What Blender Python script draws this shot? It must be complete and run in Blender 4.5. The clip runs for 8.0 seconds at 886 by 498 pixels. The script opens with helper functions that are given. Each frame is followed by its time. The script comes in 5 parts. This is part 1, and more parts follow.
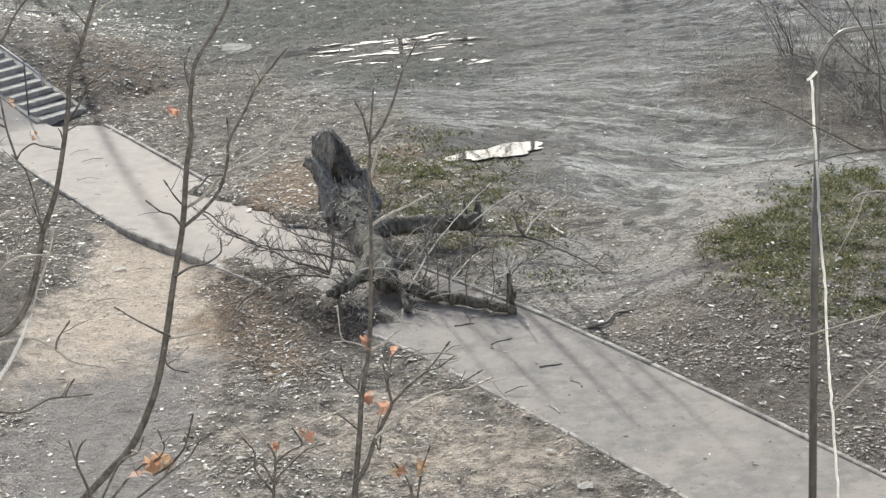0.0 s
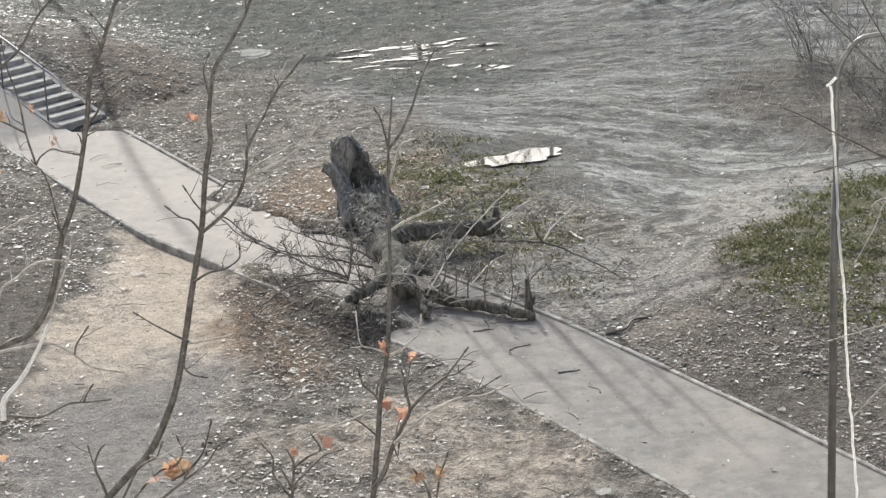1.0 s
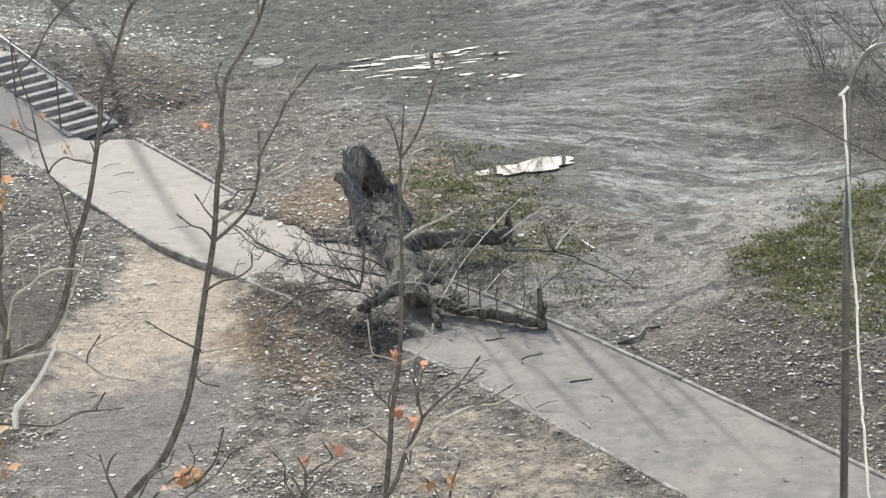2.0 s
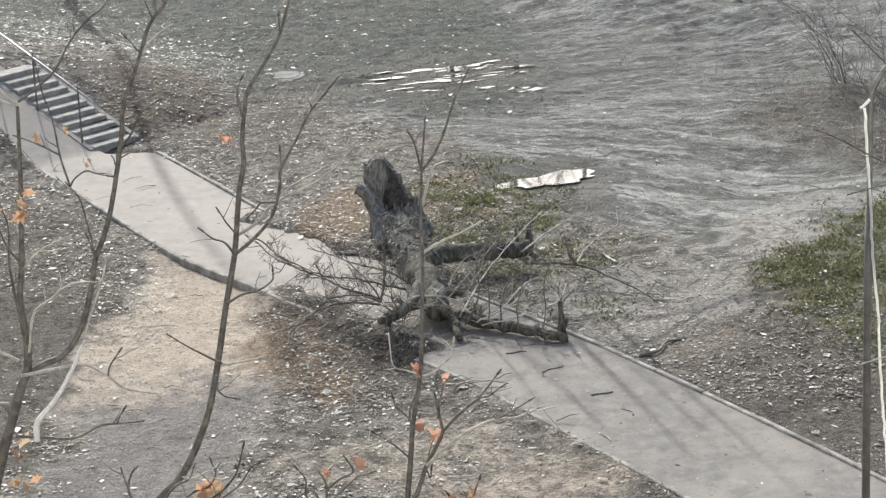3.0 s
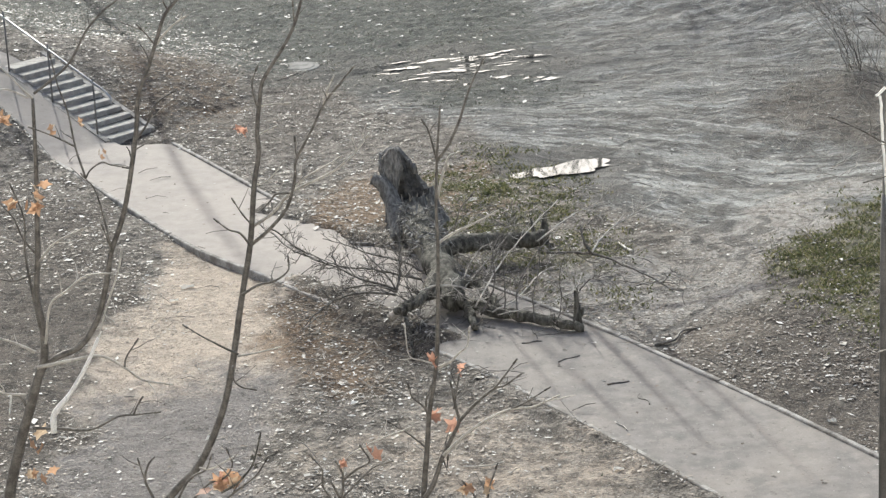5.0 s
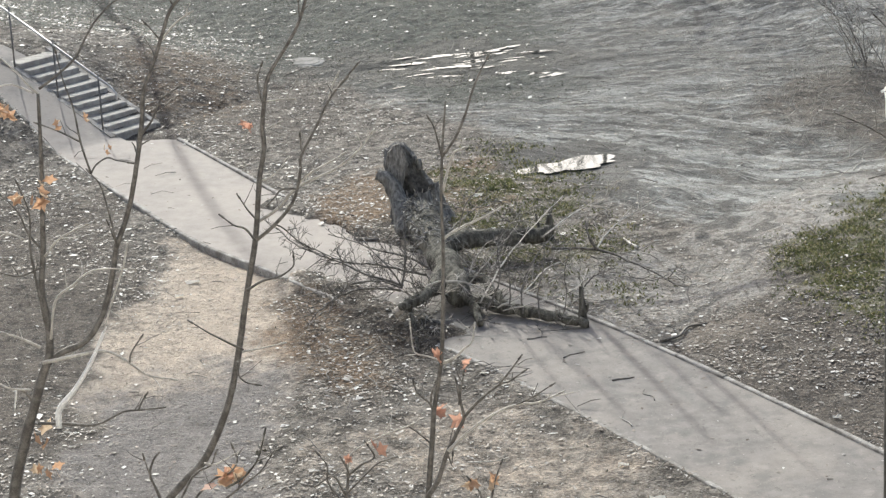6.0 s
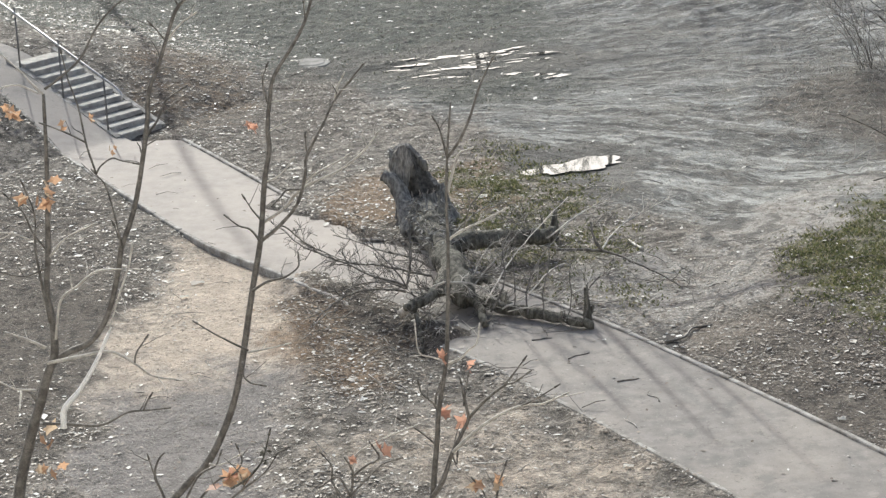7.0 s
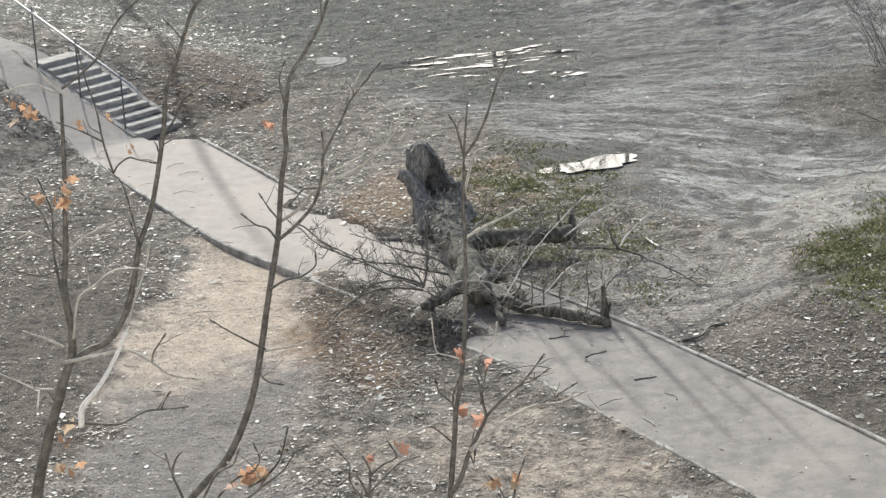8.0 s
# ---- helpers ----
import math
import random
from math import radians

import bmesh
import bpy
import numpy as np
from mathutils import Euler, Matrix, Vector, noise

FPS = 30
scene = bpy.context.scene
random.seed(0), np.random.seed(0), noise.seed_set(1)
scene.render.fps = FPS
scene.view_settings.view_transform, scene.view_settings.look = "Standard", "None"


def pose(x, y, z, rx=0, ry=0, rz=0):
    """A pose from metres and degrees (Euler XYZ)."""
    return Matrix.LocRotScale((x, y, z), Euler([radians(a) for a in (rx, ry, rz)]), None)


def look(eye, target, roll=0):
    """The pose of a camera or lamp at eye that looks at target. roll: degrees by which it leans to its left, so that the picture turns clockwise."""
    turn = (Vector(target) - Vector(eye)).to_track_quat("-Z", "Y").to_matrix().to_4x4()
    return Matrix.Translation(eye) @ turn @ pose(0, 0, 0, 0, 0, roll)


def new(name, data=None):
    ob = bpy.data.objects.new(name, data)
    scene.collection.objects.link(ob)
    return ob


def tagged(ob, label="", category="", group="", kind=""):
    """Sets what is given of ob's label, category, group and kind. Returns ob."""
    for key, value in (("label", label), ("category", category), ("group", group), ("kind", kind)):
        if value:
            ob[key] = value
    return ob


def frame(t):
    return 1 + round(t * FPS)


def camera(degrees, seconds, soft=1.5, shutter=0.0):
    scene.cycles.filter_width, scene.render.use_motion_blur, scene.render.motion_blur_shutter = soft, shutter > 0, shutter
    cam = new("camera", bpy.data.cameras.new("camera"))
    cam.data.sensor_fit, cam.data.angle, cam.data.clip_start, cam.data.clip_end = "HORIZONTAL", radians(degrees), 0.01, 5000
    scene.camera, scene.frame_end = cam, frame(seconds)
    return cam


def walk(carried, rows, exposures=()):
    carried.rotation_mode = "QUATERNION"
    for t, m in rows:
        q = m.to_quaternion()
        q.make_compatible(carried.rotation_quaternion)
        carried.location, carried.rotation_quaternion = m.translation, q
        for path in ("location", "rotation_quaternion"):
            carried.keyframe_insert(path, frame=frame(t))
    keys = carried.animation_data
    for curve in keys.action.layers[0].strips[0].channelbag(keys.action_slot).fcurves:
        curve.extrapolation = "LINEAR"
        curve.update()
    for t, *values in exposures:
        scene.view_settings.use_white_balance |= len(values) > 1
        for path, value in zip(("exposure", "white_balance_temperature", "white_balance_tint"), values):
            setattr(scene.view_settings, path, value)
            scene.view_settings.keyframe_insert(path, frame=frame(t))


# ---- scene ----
FOV, EYE = 22.0, (0.0, 0.0, 11.0)
cam = camera(FOV, 8.0, soft=1.35)
# seconds, then the camera's turn about x, y and z: it stands at one window and only swings
ROWS = [
    (0.0, 70.946, 1.838, -2.220),
    (0.5, 71.003, 1.997, -1.911),
    (1.0, 71.105, 1.915, -1.752),
    (1.5, 71.182, 1.950, -1.614),
    (3.0, 71.684, 2.137, -0.954),
    (3.5, 71.727, 2.343, -0.727),
    (4.0, 71.684, 2.373, -0.785),
    (4.5, 71.528, 2.447, -0.739),
    (6.0, 71.341, 2.478, -0.521),
    (6.5, 71.241, 2.467, -0.476),
    (7.0, 71.372, 2.434, -0.374),
    (7.5, 71.628, 2.581, -0.170),
    (8.0, 71.352, 2.674, -0.002),
]
walk(cam, [(t, pose(*EYE, rx, ry, rz)) for t, rx, ry, rz in ROWS], [(0.0, 0.52, 6190, 2.9), (8.0, 0.52, 6190, 2.9)])

# ---- light ----
SUN_AZ, SUN_EL = radians(-15.0), radians(33.0)   # azimuth from +y towards +x
world = bpy.data.worlds.new("world")
scene.world = world
world.use_nodes = True
wn = world.node_tree
sky = wn.nodes.new("ShaderNodeTexSky")
sky.sky_type, sky.sun_disc = "NISHITA", False
sky.sun_elevation, sky.sun_rotation = SUN_EL, SUN_AZ
sky.air_density, sky.dust_density, sky.ozone_density = 0.6, 4.0, 0.4
wn.links.new(sky.outputs[0], wn.nodes["Background"].inputs[0])
wn.nodes["Background"].inputs[1].default_value = 0.15
sun = new("sun", bpy.data.lights.new("sun", "SUN"))
sun.data.energy, sun.data.angle, sun.data.color = 2.5, radians(0.5), (1.0, 0.96, 0.90)
to_sun = Vector((math.sin(SUN_AZ) * math.cos(SUN_EL), math.cos(SUN_AZ) * math.cos(SUN_EL), math.sin(SUN_EL)))
sun.matrix_world = look(to_sun * 60, (0, 0, 0))


# ---- materials ----
class Nodes:
    """A small builder for node materials."""

    def __init__(self, name):
        self.mat = bpy.data.materials.new(name)
        self.mat.use_nodes = True
        self.tree = self.mat.node_tree
        self.shader = self.tree.nodes["Principled BSDF"]
        self.shader.inputs["Specular IOR Level"].default_value = 0.3
        self.obj = self.add("ShaderNodeTexCoord").outputs["Object"]

    def add(self, kind, **sockets):
        n = self.tree.nodes.new(kind)
        for key, v in sockets.items():
            self.put(n.inputs[key.replace("_", " ")], v)
        return n

    def put(self, socket, v):
        if isinstance(v, bpy.types.NodeSocket):
            self.tree.links.new(v, socket)
        elif isinstance(v, tuple) and len(v) == 3 and socket.type == "RGBA":
            socket.default_value = (*v, 1)
        else:
            socket.default_value = v

    def noise(self, scale, detail=4.0, rough=0.6, vec=None, warp=0.0):
        n = self.add("ShaderNodeTexNoise", Scale=scale, Detail=detail, Roughness=rough, Distortion=warp)
        self.put(n.inputs["Vector"], vec or self.obj)
        return n.outputs["Fac"]

    def stretch(self, sx, sy, sz, vec=None):
        n = self.add("ShaderNodeMapping", Scale=(sx, sy, sz))
        self.put(n.inputs["Vector"], vec or self.obj)
        return n.outputs[0]

    def step(self, v, lo, hi):
        n = self.add("ShaderNodeMapRange")
        n.interpolation_type = "SMOOTHSTEP"
        self.put(n.inputs["Value"], v)
        n.inputs["From Min"].default_value, n.inputs["From Max"].default_value = lo, hi
        return n.outputs[0]

    def math(self, op, a, b):
        n = self.add("ShaderNodeMath")
        n.operation = op
        self.put(n.inputs[0], a)
        self.put(n.inputs[1], b)
        return n.outputs[0]

    def mix(self, fac, a, b):
        n = self.tree.nodes.new("ShaderNodeMix")
        n.data_type = "RGBA"
        self.put(n.inputs[0], fac)
        self.put(n.inputs[6], a)
        self.put(n.inputs[7], b)
        return n.outputs[2]

    def attr(self, name):
        n = self.add("ShaderNodeAttribute")
        n.attribute_name = name
        return n.outputs["Fac"]

    def bump(self, height, strength, distance):
        n = self.add("ShaderNodeBump", Height=height, Strength=strength, Distance=distance)
        self.put(self.shader.inputs["Normal"], n.outputs[0])

    def finish(self, colour, rough=0.8, metal=0.0):
        self.put(self.shader.inputs["Base Color"], colour)
        self.put(self.shader.inputs["Roughness"], rough)
        self.shader.inputs["Metallic"].default_value = metal
        return self.mat


def two_tone(name, a, b, scale=20.0, fine=150.0, rough=0.8, metal=0.0, bump=0.3, dist=0.01, stretch=(1, 1, 1)):
    """Mottled surface of two colours, with broad stains and fine grain."""
    n = Nodes(name)
    v = n.stretch(*stretch)
    broad, grain = n.noise(scale, 5, 0.65, v), n.noise(fine, 3, 0.6, v)
    colour = n.mix(n.step(broad, 0.35, 0.65), a, b)
    colour = n.mix(n.math("MULTIPLY", n.step(grain, 0.45, 0.7), 0.45), colour, tuple(0.5 * c for c in a))
    n.bump(n.math("ADD", broad, grain), bump, dist)
    return n.finish(colour, rough, metal)


def island_mix(name, stops, rough=0.8, by_object=False, thin=0.0):
    """Loose bits, each with its own colour out of a ramp."""
    n = Nodes(name)
    ramp = n.tree.nodes.new("ShaderNodeValToRGB")
    ramp.color_ramp.interpolation = "CONSTANT"
    while len(ramp.color_ramp.elements) < len(stops):
        ramp.color_ramp.elements.new(0.5)
    for e, (at, c) in zip(ramp.color_ramp.elements, stops):
        e.position, e.color = at, (*c, 1)
    src = n.add("ShaderNodeObjectInfo").outputs["Random"] if by_object else n.add("ShaderNodeNewGeometry").outputs["Random Per Island"]
    n.put(ramp.inputs[0], src)
    colour = n.mix(n.math("MULTIPLY", n.noise(60, 3), 0.5), ramp.outputs[0], (0.10, 0.085, 0.07))
    return let_through(n, n.finish(colour, rough), colour, thin)


def let_through(n, mat, colour, thin):
    """Thin things pass some light on: mixes in a translucent share."""
    if thin:
        glow, both = n.add("ShaderNodeBsdfTranslucent"), n.add("ShaderNodeMixShader")
        n.put(glow.inputs["Color"], colour)
        both.inputs[0].default_value = thin
        n.tree.links.new(n.shader.outputs[0], both.inputs[1])
        n.tree.links.new(glow.outputs[0], both.inputs[2])
        n.tree.links.new(both.outputs[0], n.tree.nodes["Material Output"].inputs["Surface"])
    return mat


def white_sheath():
    n = Nodes("white_cable_sheath")
    colour = n.mix(n.step(n.noise(9, 4), 0.35, 0.7), (0.95, 0.94, 0.92), (0.86, 0.85, 0.82))
    return let_through(n, n.finish(colour, 0.45), colour, 0.72)


BARK_DARK = two_tone("dark_bark", (0.066, 0.062, 0.052), (0.218, 0.208, 0.176), 13, 70, 0.9, bump=0.8, dist=0.03, stretch=(1, 1, 0.35))
BARK_TWIG = two_tone("twig_bark", (0.10, 0.091, 0.081), (0.215, 0.198, 0.177), 14, 90, 0.55, bump=0.3)
# for pale sticks and stalks, and twigs with sunlight put into the colour
BARK_PALE = two_tone("pale_twig_bark", (0.40, 0.37, 0.33), (0.62, 0.585, 0.53), 14, 90, 0.5, bump=0.3)
WOOD_FIBRE = two_tone("torn_pale_wood", (0.14, 0.135, 0.125), (0.36, 0.35, 0.33), 9, 60, 0.85, bump=0.5)
WOOD_GREY = two_tone("weathered_wood", (0.125, 0.12, 0.11), (0.37, 0.357, 0.332), 7, 60, 0.85, bump=0.7, dist=0.02, stretch=(3, 3, 0.3))
WOOD_ROT = two_tone("rotten_wood", (0.07, 0.064, 0.055), (0.185, 0.17, 0.147), 12, 70, 0.95, bump=0.9, dist=0.03)
WOOD_SPLIT = two_tone("split_wood", (0.15, 0.14, 0.125), (0.42, 0.395, 0.36), 9, 60, 0.85, bump=0.6, dist=0.02, stretch=(4, 4, 0.4))
MANHOLE_CONC = two_tone("dull_concrete", (0.19, 0.185, 0.172), (0.31, 0.302, 0.285), 5, 40, 0.9, bump=0.4)
WOOD_FRESH = two_tone("broken_wood", (0.42, 0.37, 0.31), (0.60, 0.55, 0.48), 20, 120, 0.8)
PLASTER = two_tone("pale_plaster", (0.60, 0.585, 0.56), (0.72, 0.705, 0.68), 0.6, 40, 0.9, bump=0.2)
CONCRETE = two_tone("kerb_concrete", (0.22, 0.205, 0.185), (0.47, 0.45, 0.42), 4, 45, 0.9, bump=0.4)
STEP_CONC = two_tone("step_concrete", (0.30, 0.285, 0.26), (0.46, 0.44, 0.41), 5, 40, 0.85, bump=0.4)
STEEL_OLD = two_tone("old_paint_steel", (0.15, 0.145, 0.135), (0.23, 0.22, 0.21), 6, 90, 0.5, metal=0.2, bump=0.15)
# glossier arm steel, its sky-lit top put into a lighter colour than the pole
ARM_STEEL = two_tone("skylit_grey_steel", (0.24, 0.235, 0.225), (0.34, 0.335, 0.32), 6, 90, 0.32, metal=0.5, bump=0.1)
RAIL_STEEL = two_tone("rail_steel", (0.45, 0.45, 0.45), (0.6, 0.6, 0.6), 6, 90, 0.45, metal=0.4, bump=0.1)
CABLE_WHITE = white_sheath()
WOOD_PEELED = two_tone("peeled_white_wood", (0.80, 0.78, 0.74), (0.92, 0.91, 0.88), 14, 90, 0.45, bump=0.2)
LEAF_ORANGE = island_mix("dry_orange_leaf", [(0, (0.52, 0.27, 0.16)), (0.35, (0.60, 0.38, 0.24)), (0.7, (0.68, 0.53, 0.38))], 0.5, thin=0.55)
LEAF_RED = island_mix("dry_red_leaf", [(0, (0.55, 0.25, 0.17)), (0.5, (0.66, 0.38, 0.28))], 0.5, thin=0.55)


def ground_material():
    n = Nodes("soil_and_grass")
    big, mid, fine = n.noise(0.5, 5, 0.6), n.noise(3.2, 6, 0.7), n.noise(26, 4, 0.65)
    blotch, crumb = n.noise(5.5, 4, 0.7, None, 0.6), n.noise(11, 4, 0.75)
    soil = n.mix(n.step(mid, 0.38, 0.62), (0.078, 0.069, 0.059), (0.290, 0.262, 0.228))
    tan = n.mix(n.step(mid, 0.3, 0.7), (0.45, 0.378, 0.305), (0.62, 0.53, 0.435))
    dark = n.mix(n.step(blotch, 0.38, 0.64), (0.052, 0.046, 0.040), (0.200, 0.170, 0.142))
    comb = n.add("ShaderNodeCombineXYZ", X=n.attr("track_u"), Y=n.attr("track_v"))
    streak = n.noise(1.0, 4, 0.6, n.stretch(0.30, 1.5, 1, comb.outputs[0]), 0.4)
    streak2 = n.noise(1.0, 4, 0.65, n.stretch(0.7, 4.2, 1, comb.outputs[0]), 0.5)
    streak3 = n.noise(1.0, 4, 0.7, n.stretch(2.6, 9.5, 1, comb.outputs[0]), 0.3)
    mud = n.mix(n.step(streak, 0.40, 0.60), (0.150, 0.151, 0.144), (0.345, 0.345, 0.326))
    mud = n.mix(n.math("MULTIPLY", n.step(n.noise(0.9, 6, 0.7), 0.45, 0.62), 0.45), mud, (0.230, 0.214, 0.184))
    mud = n.mix(n.math("MULTIPLY", n.step(big, 0.48, 0.68), 0.35), mud, (0.125, 0.122, 0.115))
    mud = n.mix(n.math("MULTIPLY", n.step(streak2, 0.52, 0.61), 0.85), mud, (0.080, 0.078, 0.074))
    mud = n.mix(n.math("MULTIPLY", n.step(streak2, 0.46, 0.36), 0.70), mud, (0.52, 0.52, 0.50))
    mud = n.mix(n.math("MULTIPLY", n.step(streak3, 0.54, 0.66), 0.70), mud, (0.52, 0.52, 0.50))
    mud = n.mix(n.math("MULTIPLY", n.step(streak3, 0.45, 0.34), 0.70), mud, (0.070, 0.070, 0.066))
    grass = n.mix(n.step(blotch, 0.36, 0.62), (0.066, 0.066, 0.036), (0.19, 0.18, 0.088))
    dull = n.mix(n.step(mid, 0.36, 0.64), (0.072, 0.077, 0.067), (0.148, 0.152, 0.136))
    grey = n.mix(n.step(mid, 0.3, 0.7), (0.182, 0.167, 0.158), (0.290, 0.268, 0.250))
    pale = n.mix(n.step(blotch, 0.36, 0.62), (0.215, 0.195, 0.172), (0.50, 0.475, 0.44))
    rust = n.mix(n.step(crumb, 0.36, 0.64), (0.125, 0.09, 0.06), (0.33, 0.232, 0.152))
    colour = soil
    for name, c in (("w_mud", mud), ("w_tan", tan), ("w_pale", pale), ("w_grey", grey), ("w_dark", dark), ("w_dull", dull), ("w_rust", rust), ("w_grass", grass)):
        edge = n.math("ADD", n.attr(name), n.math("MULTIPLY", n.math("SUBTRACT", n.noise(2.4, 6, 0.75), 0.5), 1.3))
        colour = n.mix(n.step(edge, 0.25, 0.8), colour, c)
    loose = n.math("SUBTRACT", 1.0, n.math("MULTIPLY", n.math("MAXIMUM", n.attr("w_mud"), n.attr("w_tan")), 0.75))
    colour = n.mix(n.math("MULTIPLY", n.math("MULTIPLY", n.step(blotch, 0.52, 0.62), 0.75), loose), colour, (0.056, 0.050, 0.044))
    colour = n.mix(n.math("MULTIPLY", n.step(crumb, 0.55, 0.66), 0.6), colour, (0.060, 0.053, 0.046))
    colour = n.mix(n.math("MULTIPLY", n.step(fine, 0.5, 0.7), 0.4), colour, (0.075, 0.066, 0.056))
    colour = n.mix(n.math("MULTIPLY", n.math("MULTIPLY", n.step(n.noise(8, 5, 0.8), 0.58, 0.68), 0.55), loose), colour, (0.40, 0.375, 0.34))
    colour = n.mix(n.math("MULTIPLY", n.step(n.noise(45, 2), 0.61, 0.70), 0.6), colour, (0.52, 0.50, 0.47))
    wet = n.step(n.math("ADD", n.attr("w_wet"), n.math("MULTIPLY", n.math("SUBTRACT", mid, 0.5), 0.6)), 0.25, 0.6)
    colour = n.mix(n.math("MULTIPLY", wet, 0.75), colour, (0.06, 0.056, 0.052))
    n.bump(n.math("ADD", n.math("ADD", n.math("ADD", mid, blotch), fine), n.math("MULTIPLY", n.math("ADD", streak2, streak3), n.attr("w_mud"))), 0.9, 0.06)
    rough = n.math("SUBTRACT", 0.92, n.math("MULTIPLY", wet, 0.15))
    return n.finish(colour, rough)


def asphalt_material():
    n = Nodes("worn_asphalt")
    big, mid, grain = n.noise(0.55, 5, 0.6), n.noise(4, 5, 0.65), n.noise(90, 2, 0.7)
    c = n.mix(n.step(mid, 0.3, 0.7), (0.196, 0.181, 0.170), (0.264, 0.245, 0.229))
    c = n.mix(n.math("MULTIPLY", n.step(big, 0.42, 0.62), 0.75), c, (0.315, 0.285, 0.256))
    c = n.mix(n.math("MULTIPLY", n.step(n.noise(1.7, 6, 0.7), 0.48, 0.66), 0.6), c, (0.15, 0.145, 0.14))
    c = n.mix(n.math("MULTIPLY", n.step(grain, 0.55, 0.75), 0.5), c, (0.15, 0.14, 0.13))
    c = n.mix(n.math("MULTIPLY", n.step(n.noise(14, 5, 0.75), 0.56, 0.70), 0.55), c, (0.15, 0.135, 0.12))
    c = n.mix(n.math("MULTIPLY", n.step(n.noise(30, 3, 0.7), 0.60, 0.70), 0.5), c, (0.42, 0.40, 0.375))
    c = n.mix(n.math("MULTIPLY", n.step(n.noise(7, 6, 0.8), 0.57, 0.66), 0.5), c, (0.12, 0.114, 0.106))
    c = n.mix(n.math("MULTIPLY", n.step(n.noise(2.6, 6, 0.75), 0.54, 0.66), 0.45), c, (0.36, 0.325, 0.292))
    place = n.add("ShaderNodeSeparateXYZ", Vector=n.add("ShaderNodeNewGeometry").outputs["Position"])
    dust = n.step(n.math("ADD", place.outputs["Y"], n.math("MULTIPLY", n.noise(1.2, 6, 0.7), 7.0)), 32.5, 36.0)
    # dust ends at the ramp, whose shade is imitated by the darker bare tone
    dust = n.math("MULTIPLY", dust, n.step(n.math("ADD", place.outputs["Y"], n.math("MULTIPLY", mid, 2.0)), 42.6, 40.4))
    c = n.mix(n.math("MULTIPLY", dust, n.math("ADD", 0.32, n.math("MULTIPLY", mid, 0.55))), c, (0.45, 0.405, 0.365))
    n.bump(n.math("ADD", mid, grain), 0.35, 0.008)
    return n.finish(c, 0.85)


def water_material():
    n = Nodes("puddle_water")
    n.shader.inputs["IOR"].default_value = 1.6
    n.shader.inputs["Specular IOR Level"].default_value = 0.9
    n.bump(n.noise(9, 2), 0.02, 0.01)
    return n.finish((0.10, 0.095, 0.085), 0.03)


GROUND, ASPHALT, WATER = ground_material(), asphalt_material(), water_material()
LITTER = island_mix("leaf_litter_bits", [(0, (0.12, 0.095, 0.075)), (0.22, (0.22, 0.175, 0.14)), (0.42, (0.31, 0.265, 0.22)),
                                         (0.60, (0.42, 0.39, 0.35)), (0.80, (0.55, 0.53, 0.50)), (0.91, (0.76, 0.75, 0.72))], 0.46, thin=0.2)
PALE_LEAF = island_mix("bleached_leaves", [(0, (0.40, 0.38, 0.34)), (0.35, (0.56, 0.54, 0.50)), (0.6, (0.84, 0.83, 0.80))], 0.46, thin=0.15)
LEAF_BROWN = island_mix("rusty_leaves", [(0, (0.15, 0.095, 0.055)), (0.3, (0.26, 0.17, 0.095)), (0.6, (0.38, 0.265, 0.16)), (0.85, (0.52, 0.43, 0.32))], 0.6, thin=0.2)
CLODS = island_mix("soil_clods", [(0, (0.10, 0.085, 0.07)), (0.4, (0.16, 0.14, 0.115)), (0.75, (0.24, 0.21, 0.18))], 0.95)
GRASS_LEAF = island_mix("short_grass", [(0, (0.11, 0.132, 0.05)), (0.35, (0.19, 0.21, 0.08)), (0.68, (0.32, 0.305, 0.145)), (0.88, (0.46, 0.42, 0.28))], 0.6, thin=0.35)
GRASS_DULL = island_mix("dull_grass", [(0, (0.135, 0.146, 0.108)), (0.4, (0.19, 0.197, 0.155)), (0.7, (0.265, 0.26, 0.21))], 0.7, thin=0.35)


# ---- mesh helpers ----
def mesh_object(name, verts, faces, mat, parent=None, smooth=False, label=""):
    me = bpy.data.meshes.new(name)
    me.from_pydata(verts, [], faces)
    me.materials.append(mat)
    if smooth:
        me.polygons.foreach_set("use_smooth", [True] * len(me.polygons))
    ob = new(name, me)
    ob.parent = parent
    if label:
        ob["label"] = label
    return ob


def part(name, bm, mat, parent=None, label="", smooth=False):
    me = bpy.data.meshes.new(name)
    bm.to_mesh(me)
    bm.free()
    me.materials.append(mat)
    if smooth:
        me.polygons.foreach_set("use_smooth", [True] * len(me.polygons))
    ob = new(name, me)
    ob.parent = parent
    if label:
        ob["label"] = label
    return ob


def empty(name, label, category, group="", at=(0, 0, 0)):
    ob = tagged(new(name), label, category, group)
    ob.location = at
    return ob


